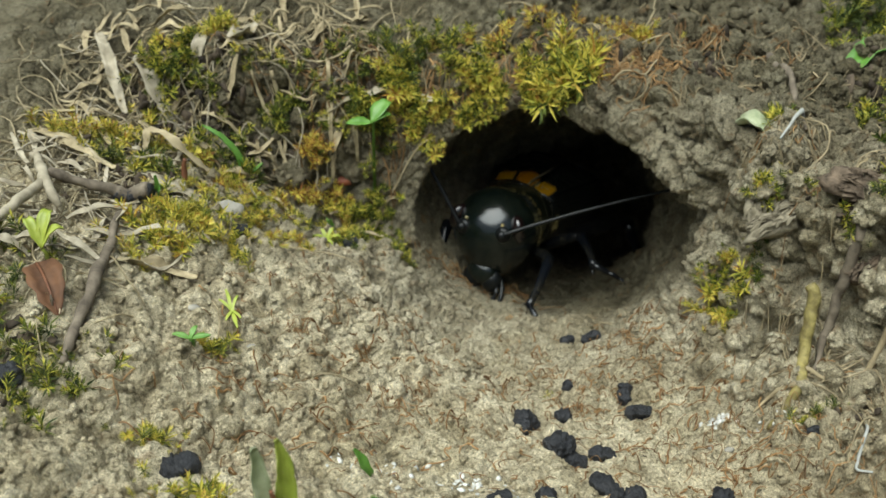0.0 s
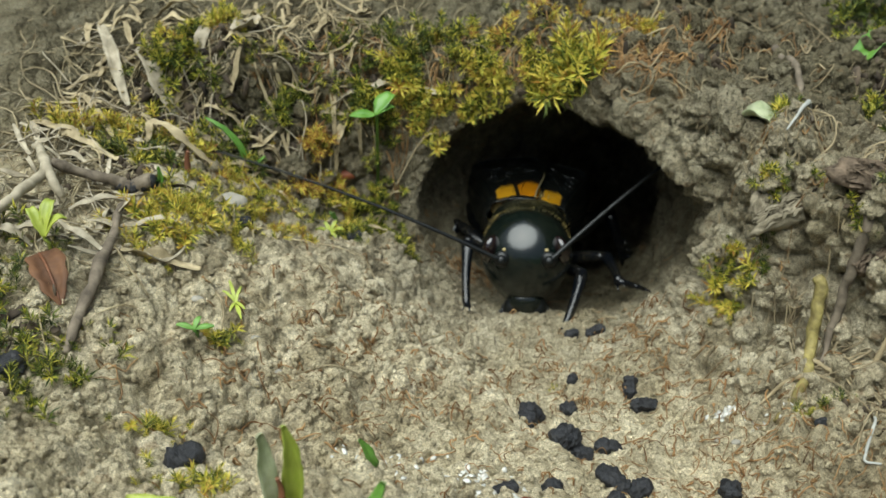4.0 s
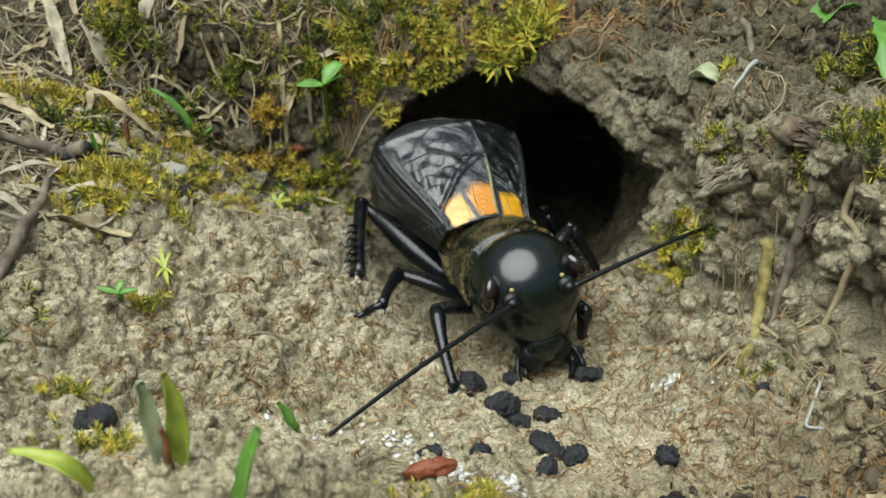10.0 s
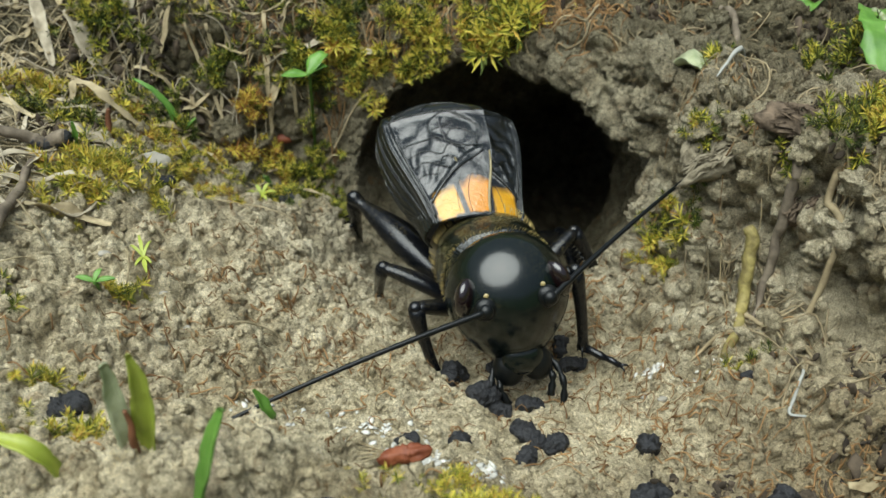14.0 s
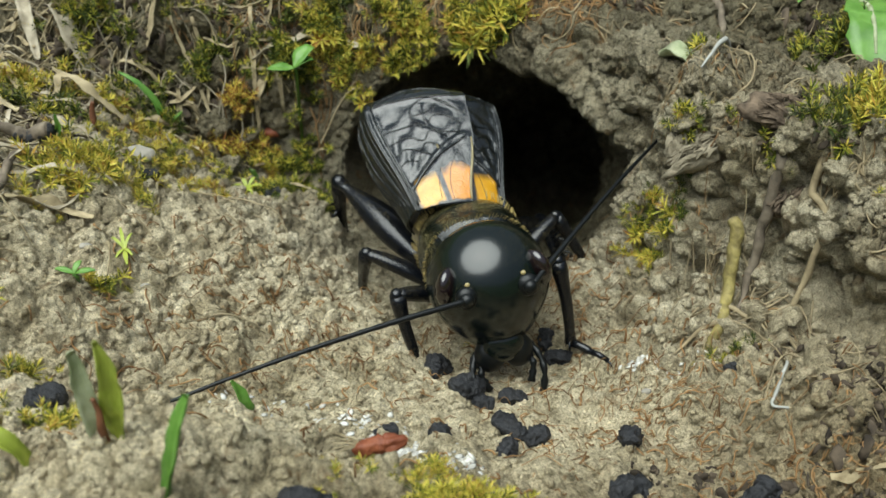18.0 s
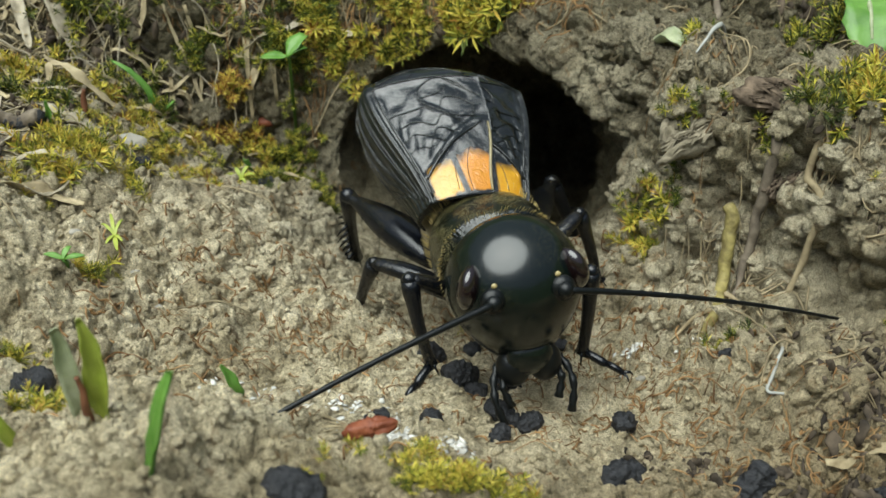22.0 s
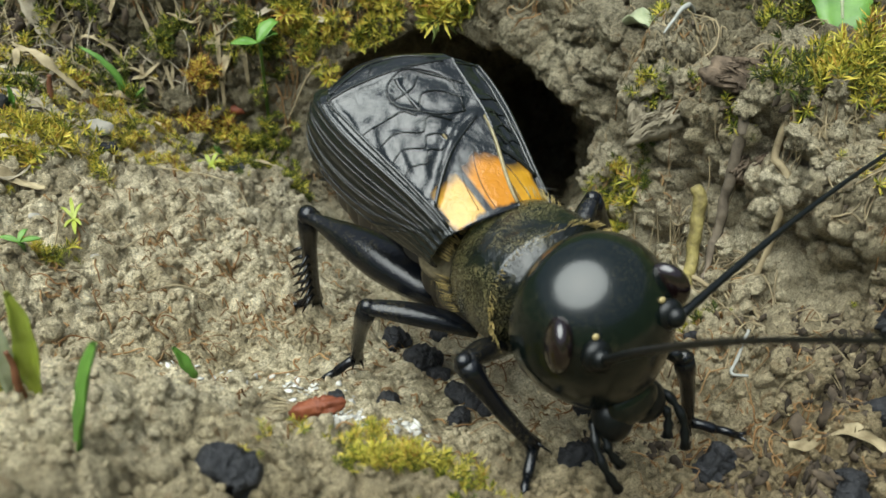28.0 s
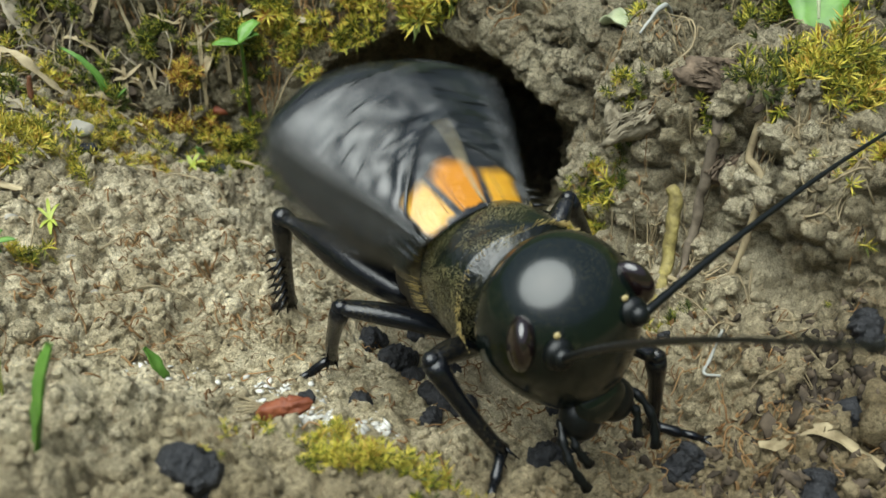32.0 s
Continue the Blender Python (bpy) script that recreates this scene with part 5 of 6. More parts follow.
fibres("grass_wisps", ((-26, 17, 4.0, 4.0, 60, 5), (-18, 20, 4.0, 2.5, 40, 4), (-29, 8, 3, 4, 30, 5)), 0.05, STRAW_PALE, "fine pale grass wisps among moss", 15, 0.6, 1.2)
fibres("plant_hairs", ((2, 2, 5.0, 5.0, 260, 0.9), (-14, -2, 4.0, 4.0, 150, 1.0), (10, -5, 4.0, 4.0, 150, 1.1), (0, -1, 5.0, 4.5, 90, 1.3), (-9, -2, 3.5, 3.5, 50, 1.3), (6, 4, 3.0, 4.0, 90, 1.6), (8, -7, 4.0, 4.0, 70, 1.6), (-12, 4, 3.0, 4.0, 70, 1.6), (14, -10, 4.0, 3.5, 110, 3.0),
                       (0, -12, 6.0, 3.0, 50, 1.6), (-16, -6, 4.0, 5.0, 60, 2.0), (-2, 19.0, 5.0, 1.5, 70, 2.5), (16, 5, 4, 4, 60, 2.5)), 0.045, HAIR, "short brown plant hairs scattered on soil", 9, 1.1, 0.6, 4)


HUMUS = plain_material("dark_humus", (0.022, 0.017, 0.012), (0.10, 0.075, 0.05), 1.1, 0.9, 0.12, 0.3, 0.5)
chips = [lump_mesh(80 + k, 1.1, 2, (1.5, 0.8, 0.4)) for k in range(5)]
places = []
for x0, y0, wx, wy, count, size in ((19, -9, 3.0, 2.5, 260, 0.5), (14, -14, 4.0, 2.0, 200, 0.42), (17, -6, 3.0, 3.0, 120, 0.4), (9, -11.5, 3.0, 1.2, 45, 0.35), (17, 2.5, 1.6, 1.0, 60, 0.6), (14.5, 4.4, 1.2, 0.8, 40, 0.5), (9.5, 18, 2.0, 1.6, 40, 0.5), (-28, -6, 2.5, 3.0, 60, 0.5), (21, 16, 3, 4, 90, 0.7), (-24, 19, 4, 3, 160, 0.6), (-26, 11, 3, 3, 90, 0.5), (-16, 22, 4, 2, 100, 0.5), (3, 23, 4, 2, 60, 0.5)):
    for k in range(count):
        p, n = on_ground(x0 + rng.gauss(0, wx * 0.6), y0 + rng.gauss(0, wy * 0.6))
        places.append((rng.randrange(5), turn3(rng.random() * 6, rng.random() * 6, rng.random() * 6, size * rng.uniform(0.25, 0.9)), p))
thing("dark_litter", stuff_mesh("dark_litter", chips, places, HUMUS), HUMUS, "dark brown rotted plant litter on soil", "litter", kind="stuff")


# flaky lumps of rotten wood and root felt on the bank
ROTTEN = plain_material("rotten_wood", (0.030, 0.022, 0.015), (0.17, 0.125, 0.085), 1.6, 0.85, 0.30, 0.3, 0.45)
FELT = plain_material("dry_root_felt", (0.10, 0.085, 0.055), (0.30, 0.26, 0.185), 1.8, 0.9, 0.30, 0.2, 0.35)


def flaky(name, seed, long, wide, tall, flakes, mat, label, category):
    """A weathered chunk: an uneven core clad in overlapping torn flakes along its grain."""
    r = random.Random(seed)
    ob = thing(name, lump_mesh(seed, 1.0, 3, (long * 0.9, wide * 0.85, tall * 0.85)), mat, label, category)
    for k in range(flakes):
        a, c = r.uniform(0, math.pi), r.uniform(-0.85, 0.85)
        rad = math.sqrt(1 - c * c)
        o = Vector((c * long, rad * math.cos(a) * wide, rad * math.sin(a) * tall)) * 0.92
        ln, w = long * r.uniform(0.18, 0.5), wide * r.uniform(0.10, 0.26)
        d = Vector((1, r.uniform(-0.5, 0.5), r.uniform(-0.4, 0.4))).normalized()
        part("flake", strip([o - d * ln * 0.5, o + Vector((0, 0, 0.08)), o + d * ln * 0.5 + Vector((0, 0, r.uniform(-0.1, 0.25)))], [w * 0.5, w, w * 0.3], 0.35, 0.06, 7, 0.5), mat, ob)
    return ob


for seed, x, y, long, wide, tall, spin, mat, name, label in (
        (201, 14.6, 4.3, 2.0, 1.0, 0.85, -18, ROTTEN, "rotten_wood", "dark flaky chunk of rotten wood on the bank"),
        (202, 15.2, 2.0, 1.4, 1.0, 0.9, 30, ROTTEN, "rotten_wood", "crumbly dark lump of rotten wood on the bank"),
        (203, 11.2, 5.2, 1.9, 0.9, 0.75, 12, FELT, "root_clump", "pale felted clump of roots and soil on the bank"),
        (204, -22.2, 17.9, 2.0, 1.1, 0.9, -35, FELT, "root_clump", "tan clump of matted roots among moss"),
        (205, 10.4, 6.2, 1.2, 0.9, 0.7, 60, FELT, "root_clump", "pale felted clump of roots beside the burrow")):
    p, n = on_ground(x, y)
    ob = flaky(name, seed, long, wide, tall, 60, mat, label, "wood" if mat is ROTTEN else "roots")
    ob.matrix_world = Matrix.Translation((p + n * 0.1) * MM) @ (Vector((0, 0, 1)).rotation_difference((n + Vector((0, 0, 1))).normalized()).to_matrix() @ Euler((0, 0, radians(spin))).to_matrix()).to_4x4()

# pale lime crust in thin flakes
flakes_ = [lump_mesh(300 + k, 0.8, 1, (1.2, 0.9, 0.3)) for k in range(5)]
places = []
for x0, y0, wx, wy, count, size in ((-3.4, -12.4, 2.6, 1.2, 170, 0.26), (-6.4, -9.6, 1.8, 1.0, 70, 0.22), (7.6, -2.2, 0.5, 0.25, 40, 0.20), (9.6, -2.6, 1.2, 0.4, 30, 0.14), (-11, -8, 3.0, 2.0, 40, 0.2)):
    for k in range(count):
        p, n = on_ground(x0 + rng.gauss(0, wx * 0.6), y0 + rng.gauss(0, wy * 0.6))
        places.append((rng.randrange(5), lean_to((n + Vector((rng.uniform(-0.3, 0.3), rng.uniform(-0.3, 0.3), 0))).normalized(), rng.random() * 6, size * rng.uniform(0.3, 1.0)), p + n * 0.03))
thing("lime_crust", stuff_mesh("lime_crust", flakes_, places, LIME), LIME, "thin whitish crust flakes on the soil", "crust", kind="stuff")


# green leaves and blades
def leaf_mesh(points, widths, n=14, fold=0.18, thick=0.06):
    return strip(points, widths, fold, thick, n)


def seedling(name, x, y, lift, leaves, mat, label, stem_h):
    """A little plant: a stem with flat leaves (angle, length, width, rise)."""
    p, _ = on_ground(x, y)
    base = p + Vector((0, 0, lift))
    root = tagged(new(name), label, "seedling")
    part("stem", tube([p - Vector((0, 0, 0.3)), base + Vector((0.1, -0.1, stem_h * 0.6)), base + Vector((0.0, -0.2, stem_h))], [0.12, 0.11, 0.10], 7), mat, root)
    for a, ln, w, rise in leaves:
        o = base + Vector((0, -0.2, stem_h))
        d = Vector((math.cos(radians(a)), math.sin(radians(a)), 0))
        pts = [o, o + d * ln * 0.35 + Vector((0, 0, rise * 0.7)), o + d * ln * 0.75 + Vector((0, 0, rise)), o + d * ln + Vector((0, 0, rise * 0.8))]
        part("leaf", leaf_mesh(pts, [0.15, w * 0.85, w, w * 0.6, 0.08]), mat, root)
    return root


seedling("clover_seedling", -12.1, 18.6, max(0.4, 7.7 - on_ground(-12.1, 18.6)[0].z), ((190, 1.7, 1.05, 0.1), (50, 1.9, 1.15, 0.9), (15, 1.3, 0.9, 0.5)), LEAF, "bright green seedling with three oval leaves", 0.3)
seedling("weed_seedling", -20.1, -2.4, 0.0, ((170, 0.9, 0.35, 0.2), (10, 1.0, 0.4, 0.1), (70, 0.7, 0.3, 0.3)), LEAF, "tiny bright green seedling on soil", 0.5)
seedling("moss_sprig", -18.6, 0.6, 0.0, ((110, 1.6, 0.2, 0.3), (290, 1.5, 0.22, 0.15), (140, 1.0, 0.16, 0.3), (80, 1.0, 0.16, 0.3), (260, 0.9, 0.18, 0.2), (310, 0.9, 0.18, 0.2)), BLADE, "yellow green moss sprig lying on soil", 0.2)
seedling("moss_rosette", -15.0, 13.4, 0.0, ((0, 0.9, 0.25, 0.5), (60, 0.9, 0.25, 0.6), (120, 0.9, 0.25, 0.5), (180, 0.9, 0.25, 0.5), (240, 0.9, 0.25, 0.4), (300, 0.9, 0.25, 0.4)), BLADE, "small pale green star shaped rosette", 0.2)
seedling("weed_seedling", -27.6, 0.6, 0.4, ((80, 1.6, 0.7, 1.4), (130, 1.4, 0.6, 1.2), (30, 1.2, 0.6, 1.0)), BLADE, "yellow green seedling beside a withered leaf", 0.8)


def blade(way, widths, label, mat=BLADE, name="grass_sprout"):
    return thing(name, strip([Vector(p) for p in way], widths, 0.3, 0.07, 18), mat, label, "grass", "green grass blades")


def planted(x, y, *rest):
    p, _ = on_ground(x, y)
    return [p - Vector((0, 0, 0.4))] + [p + Vector(q) for q in rest]


blade(planted(-20.6, 16.6, (-0.4, 0.3, 1.4), (-1.4, 0.6, 2.7), (-2.6, 0.9, 3.4)), [0.5, 0.55, 0.45, 0.15], "fresh green grass blade among litter", LEAF)
blade(planted(-20.4, 16.8, (0.4, 0, 0.7), (1.0, 0.2, 1.3)), [0.4, 0.4, 0.1], "short green grass tip", LEAF)
blade(planted(-15.0, 16.0, (0.0, -0.4, 0.8), (-0.1, -0.6, 1.7)), [0.5, 0.55, 0.4], "short green blade under the burrow rim", LEAF)
blade(planted(-24.0, 8.6, (0.05, 0, 0.8), (0.0, 0.1, 1.7)), [0.35, 0.4, 0.15], "small green leaf tip", LEAF)
blade(planted(-13.1, -17.2, (0.05, 0.1, 1.5), (0.0, 0.3, 2.9), (-0.2, 0.5, 4.1)), [0.75, 0.8, 0.65, 0.2], "upright yellow green grass blade")
blade(planted(-13.8, -17.2, (-0.1, 0.1, 1.2), (-0.2, 0.3, 2.3), (-0.3, 0.4, 3.4)), [0.6, 0.7, 0.6, 0.3], "upright pale green grass blade", PALE_LEAF)
blade(planted(-10.9, -20.0, (0.4, 0.2, 1.2), (0.8, 0.5, 2.6), (1.1, 0.8, 3.4)), [0.5, 0.65, 0.55, 0.2], "leaning bright green grass blade", LEAF)
blade(planted(-10.9, -9.4, (-0.1, 0, 0.7), (-0.35, 0.2, 1.5), (-0.7, 0.3, 2.1)), [0.3, 0.55, 0.5, 0.15], "small bright green leaf tip", LEAF)
blade(planted(-16.4, -17.2, (-0.5, 0, 0.9), (-1.4, 0.1, 1.5), (-2.6, 0.2, 1.7)), [0.6, 0.7, 0.6, 0.2], "low green grass blade")
twig("red_stem", [(-13.4, -17.4, -0.2), (-13.4, -17.5, 0.9), (-13.5, -17.4, 1.8)], [0.14, 0.13, 0.1], RED_STEM, "red sheathed base of a grass shoot", "stem")
tuft = tagged(new("grass_tuft"), "young grass tuft with yellow green blades and red bases", "grass")
for ob in [o for o in scene.objects if o.get("label", "") in ("upright yellow green grass blade", "upright pale green grass blade", "leaning bright green grass blade", "low green grass blade", "red sheathed base of a grass shoot")]:
    ob.name = "sheath" if "red" in ob["label"] else "blade"
    ob.parent = tuft
    for key in ("category", "group"):
        if key in ob:
            del ob[key]
p, _ = on_ground(20.6, 9.2)
plantain = thing("plantain_leaf", leaf_mesh([p + Vector((1.0, 5.5, 0.9)), p + Vector((0.6, 3.2, 1.5)), p + Vector((0.2, 1.2, 1.4)), p + Vector((-0.1, -0.5, 0.6)), p + Vector((-0.2, -1.0, 0.1))],
                                 [1.8, 2.9, 3.2, 2.7, 1.1], 22, 0.12, 0.10), LEAF, "broad bright green leaf hanging over the bank", "leaf")
part("midrib", tube(spline([p + Vector((1.0, 5.5, 0.86)), p + Vector((0.6, 3.2, 1.46)), p + Vector((0.2, 1.2, 1.36)), p + Vector((-0.1, -0.5, 0.56))], 14), [0.20 - 0.009 * i for i in range(14)], 8), PALE_LEAF, plantain, "pale green leaf rib")
p, _ = on_ground(19.2, 18.6)
thing("leaf_bud", leaf_mesh([p + Vector((2.6, 1.6, 0.8)), p + Vector((1.2, 0.8, 1.3)), p + Vector((-0.2, -0.4, 0.9)), p + Vector((-1.0, -1.2, 0.4))], [1.2, 1.7, 1.4, 0.3], 16, 0.45, 0.10), LEAF, "folded green leaf bud on the bank", "leaf")
p, _ = on_ground(10.4, 9.8)
thing("curled_leaf", leaf_mesh([p + Vector((-0.9, 1.4, 0.3)), p + Vector((-0.2, 0.8, 1.0)), p + Vector((0.6, -0.2, 0.9)), p + Vector((0.9, -1.2, 0.1))], [0.5, 1.3, 1.1, 0.4], 16, 0.4, 0.08), PALE_LEAF, "curled pale green withered leaf", "leaf")
p, _ = on_ground(-26.9, -1.2)
withered = thing("withered_leaf", leaf_mesh([p + Vector((-1.0, 1.2, 0.9)), p + Vector((-0.4, 0.3, 1.1)), p + Vector((0.3, -0.9, 0.9)), p + Vector((0.8, -1.8, 0.2))], [0.2, 1.5, 1.9, 1.3, 0.2], 22, 0.35, 0.08), DEADLEAF, "brown withered leaf lying on litter", "leaf")
part("midrib", tube(spline([p + Vector((-1.0, 1.2, 0.97)), p + Vector((-0.4, 0.3, 1.10)), p + Vector((0.3, -0.9, 0.90)), p + Vector((0.8, -1.8, 0.24))], 10), [0.09 - 0.006 * i for i in range(10)], 6), RED_STEM, withered)
p, _ = on_ground(-12.6, 18.4)
thing("brown_seed", moved(globe(0, 0, 0, 0.75, 0.38, 0.35, 18, 12), Matrix.Translation(p + Vector((-1.6, 0.8, 0.9)))), SEED, "small reddish brown seed on moss", "seed")
p, n = on_ground(-4.9, -14.2)
husk = thing("red_husk", moved(dropping(33, 2.1, 0.45), Matrix.Translation(p + n * 0.5) @ pose(0, 0, 0, 0, -8, 8)), SEED, "reddish brown dry husk lying on moss", "husk")
husk_tip = p + n * 0.5
for k in range(7):
    a = Vector((-1.0, 0.05 * (k - 3), 0.05 + 0.03 * (k % 3)))
    part("bristle", tube([husk_tip + a * 0.8, husk_tip + a * 1.3 + Vector((0, 0.04 * (k - 3), 0.05)), husk_tip + a * 1.8 + Vector((0, 0.10 * (k - 3), 0.05))], [0.035, 0.028, 0.012], 5), STRAW, husk, "pale dry bristle")
p, n = on_ground(-20.6, 11.2)
thing("pebble", moved(lump_mesh(60, 0.25, 3, (0.9, 0.6, 0.55)), Matrix.Translation(p + n * 0.3)), CHALK, "small angular pale stone in moss", "stone")
for x, y, r in ((-16.4, -2.0, 0.28), (-20.6, 0.6, 0.32), (-17.6, -0.6, 0.25), (7.8, -4.2, 0.28), (6.9, -3.9, 0.2)):
    p, n = on_ground(x, y)
    thing("pebble", moved(lump_mesh(61 + x, 0.22, 2, (1.1, 0.8, 0.6)), Matrix.Translation(p + n * r * 0.3) @ Matrix.Scale(r, 4)), CHALK, "tiny pale stone on soil", "stone", "pale stones")
# ---- what moves: the cricket walks out, sings with raised wings, shifts and sways its antennae ----
# seconds, head centre x, y, z, heading (from facing the path, turned to its left), tilt, roll
BODY = ((0, -3.24, 21.21, -3.02, -25.7, -20.3, -4.1), (1, -3.3, 20.79, -3.3, -25.9, -18.2, -4.5), (2, -3.37, 20.29, -3.48, -25, -16.1, -5), (3, -3.43, 18.06, -2.74, -19.2, -15, -5.5),
        (3.5, -2.83, 17.18, -1.95, -16.4, -17.5, -4.6), (4.5, -0.61, 13.2, -0.37, 5.1, -19.6, -2.9), (5.5, 1.5, 9.62, 0.71, 24.7, -19.6, -1.2), (6, 0.89, 7.73, 2.51, 22.4, -22.2, -0.3),
        (6.3, 1.22, 7.39, 2.54, 20.2, -21.9, -0.8), (6.6, 1.04, 7.04, 2.88, 19, -21.7, -1.3), (7, 0.74, 6.87, 2.68, 19, -21, -2), (7.5, 0.55, 6.32, 2.61, 18.3, -18.9, -2.8),
        (8, 0.23, 4.72, 2.77, 17.6, -17.9, -3.6), (8.5, 0.21, 4.55, 2.98, 17.4, -18.8, -4.6), (9, 0.1, 3.26, 3.83, 17.1, -18.8, -5.5), (10, 0.21, 2.82, 4.02, 17.9, -18.5, -6.4),
        (11, 0.02, 2.16, 4.1, 17.8, -18.3, -7.2), (11.5, -0.07, 0.56, 5.19, 14.2, -18.2, -7.7), (12, -0.17, -0.29, 5.65, 12.2, -18.1, -7.1), (13, -0.14, -0.42, 5.62, 10.2, -17.9, -6),
        (14, -0.1, -0.53, 5.67, 11.5, -17.4, -6.1), (17, -0.2, -0.34, 5.82, 12.5, -14.9, -6.5), (19, -0.1, 0.81, 4.81, 11.5, -15.8, -5.8), (20, -0.13, -0.28, 5.61, 10.6, -17.4, -7.6),
        (21, -0.18, -0.62, 5.68, 9.5, -13.9, -4), (21.4, 0.76, -4.48, 8.18, 12.4, -14.5, -2.5), (21.5, 0.86, -4.72, 8.29, 12.4, -14.2, -2.1), (22, 1.11, -4.56, 8.31, 13, -15, -3.2),
        (22.5, 1.75, -7.28, 10.12, 16.7, -14.7, -4.2), (23, 2.49, -10.11, 11.07, 21.3, -13.5, -5.2), (23.5, 2.4, -10.15, 11.23, 23, -13.2, -6.4), (24, 2.42, -9.98, 11.06, 22.7, -12.9, -7.6),
        (24.3, 3.17, -10.08, 11.06, 24.5, -12.7, -8.3), (25, 5.41, -11.85, 12.2, 31.1, -11.2, -10), (25.5, 5.22, -12.42, 12.14, 29.8, -10.9, -11.2), (27.5, 5.19, -12.51, 12.17, 31, -11.3, -7.9),
        (28, 5.16, -12.5, 12.13, 31.3, -11.4, -7.1), (29, 5.2, -12.34, 12.08, 31.4, -12.2, -9.1), (30, 5.26, -12.18, 12.03, 31.6, -13, -11.1), (31, 5.22, -12.33, 12.1, 31.2, -12.6, -9.5),
        (32, 5.2, -12.48, 12.16, 30.9, -12.2, -7.9))


def body_pose(t):
    """The cricket's pose at t seconds, in millimetres."""
    ts = [r[0] for r in BODY]
    x, y, z, yaw, tilt, roll = (float(np.interp(t, ts, [r[k] for r in BODY])) for k in range(1, 7))
    turn = pose(0, 0, 0, 0, 0, yaw) @ pose(0, 0, 0, tilt, roll, 0)
    return Matrix.Translation((x, y, z)) @ turn @ Matrix.Scale(GROWN, 4) @ Matrix.Translation(-HEAD)


def to_metres(m):
    m = m.copy()
    m.translation *= MM
    return m


def aim(origin, ahead, up):
    """A pose whose +x points along ahead and whose +z leans to up."""
    x = ahead.normalized()
    y = up.cross(x).normalized()
    z = x.cross(y)
    return Matrix.Translation(origin) @ Matrix((x, y, z)).transposed().to_4x4()


# hip of each leg on the body, for its +x side
HIPS = {"front": Vector((1.7, -3.0, 2.3)), "middle": Vector((1.9, -0.9, 2.0)), "hind": Vector((2.1, 1.6, 2.6))}
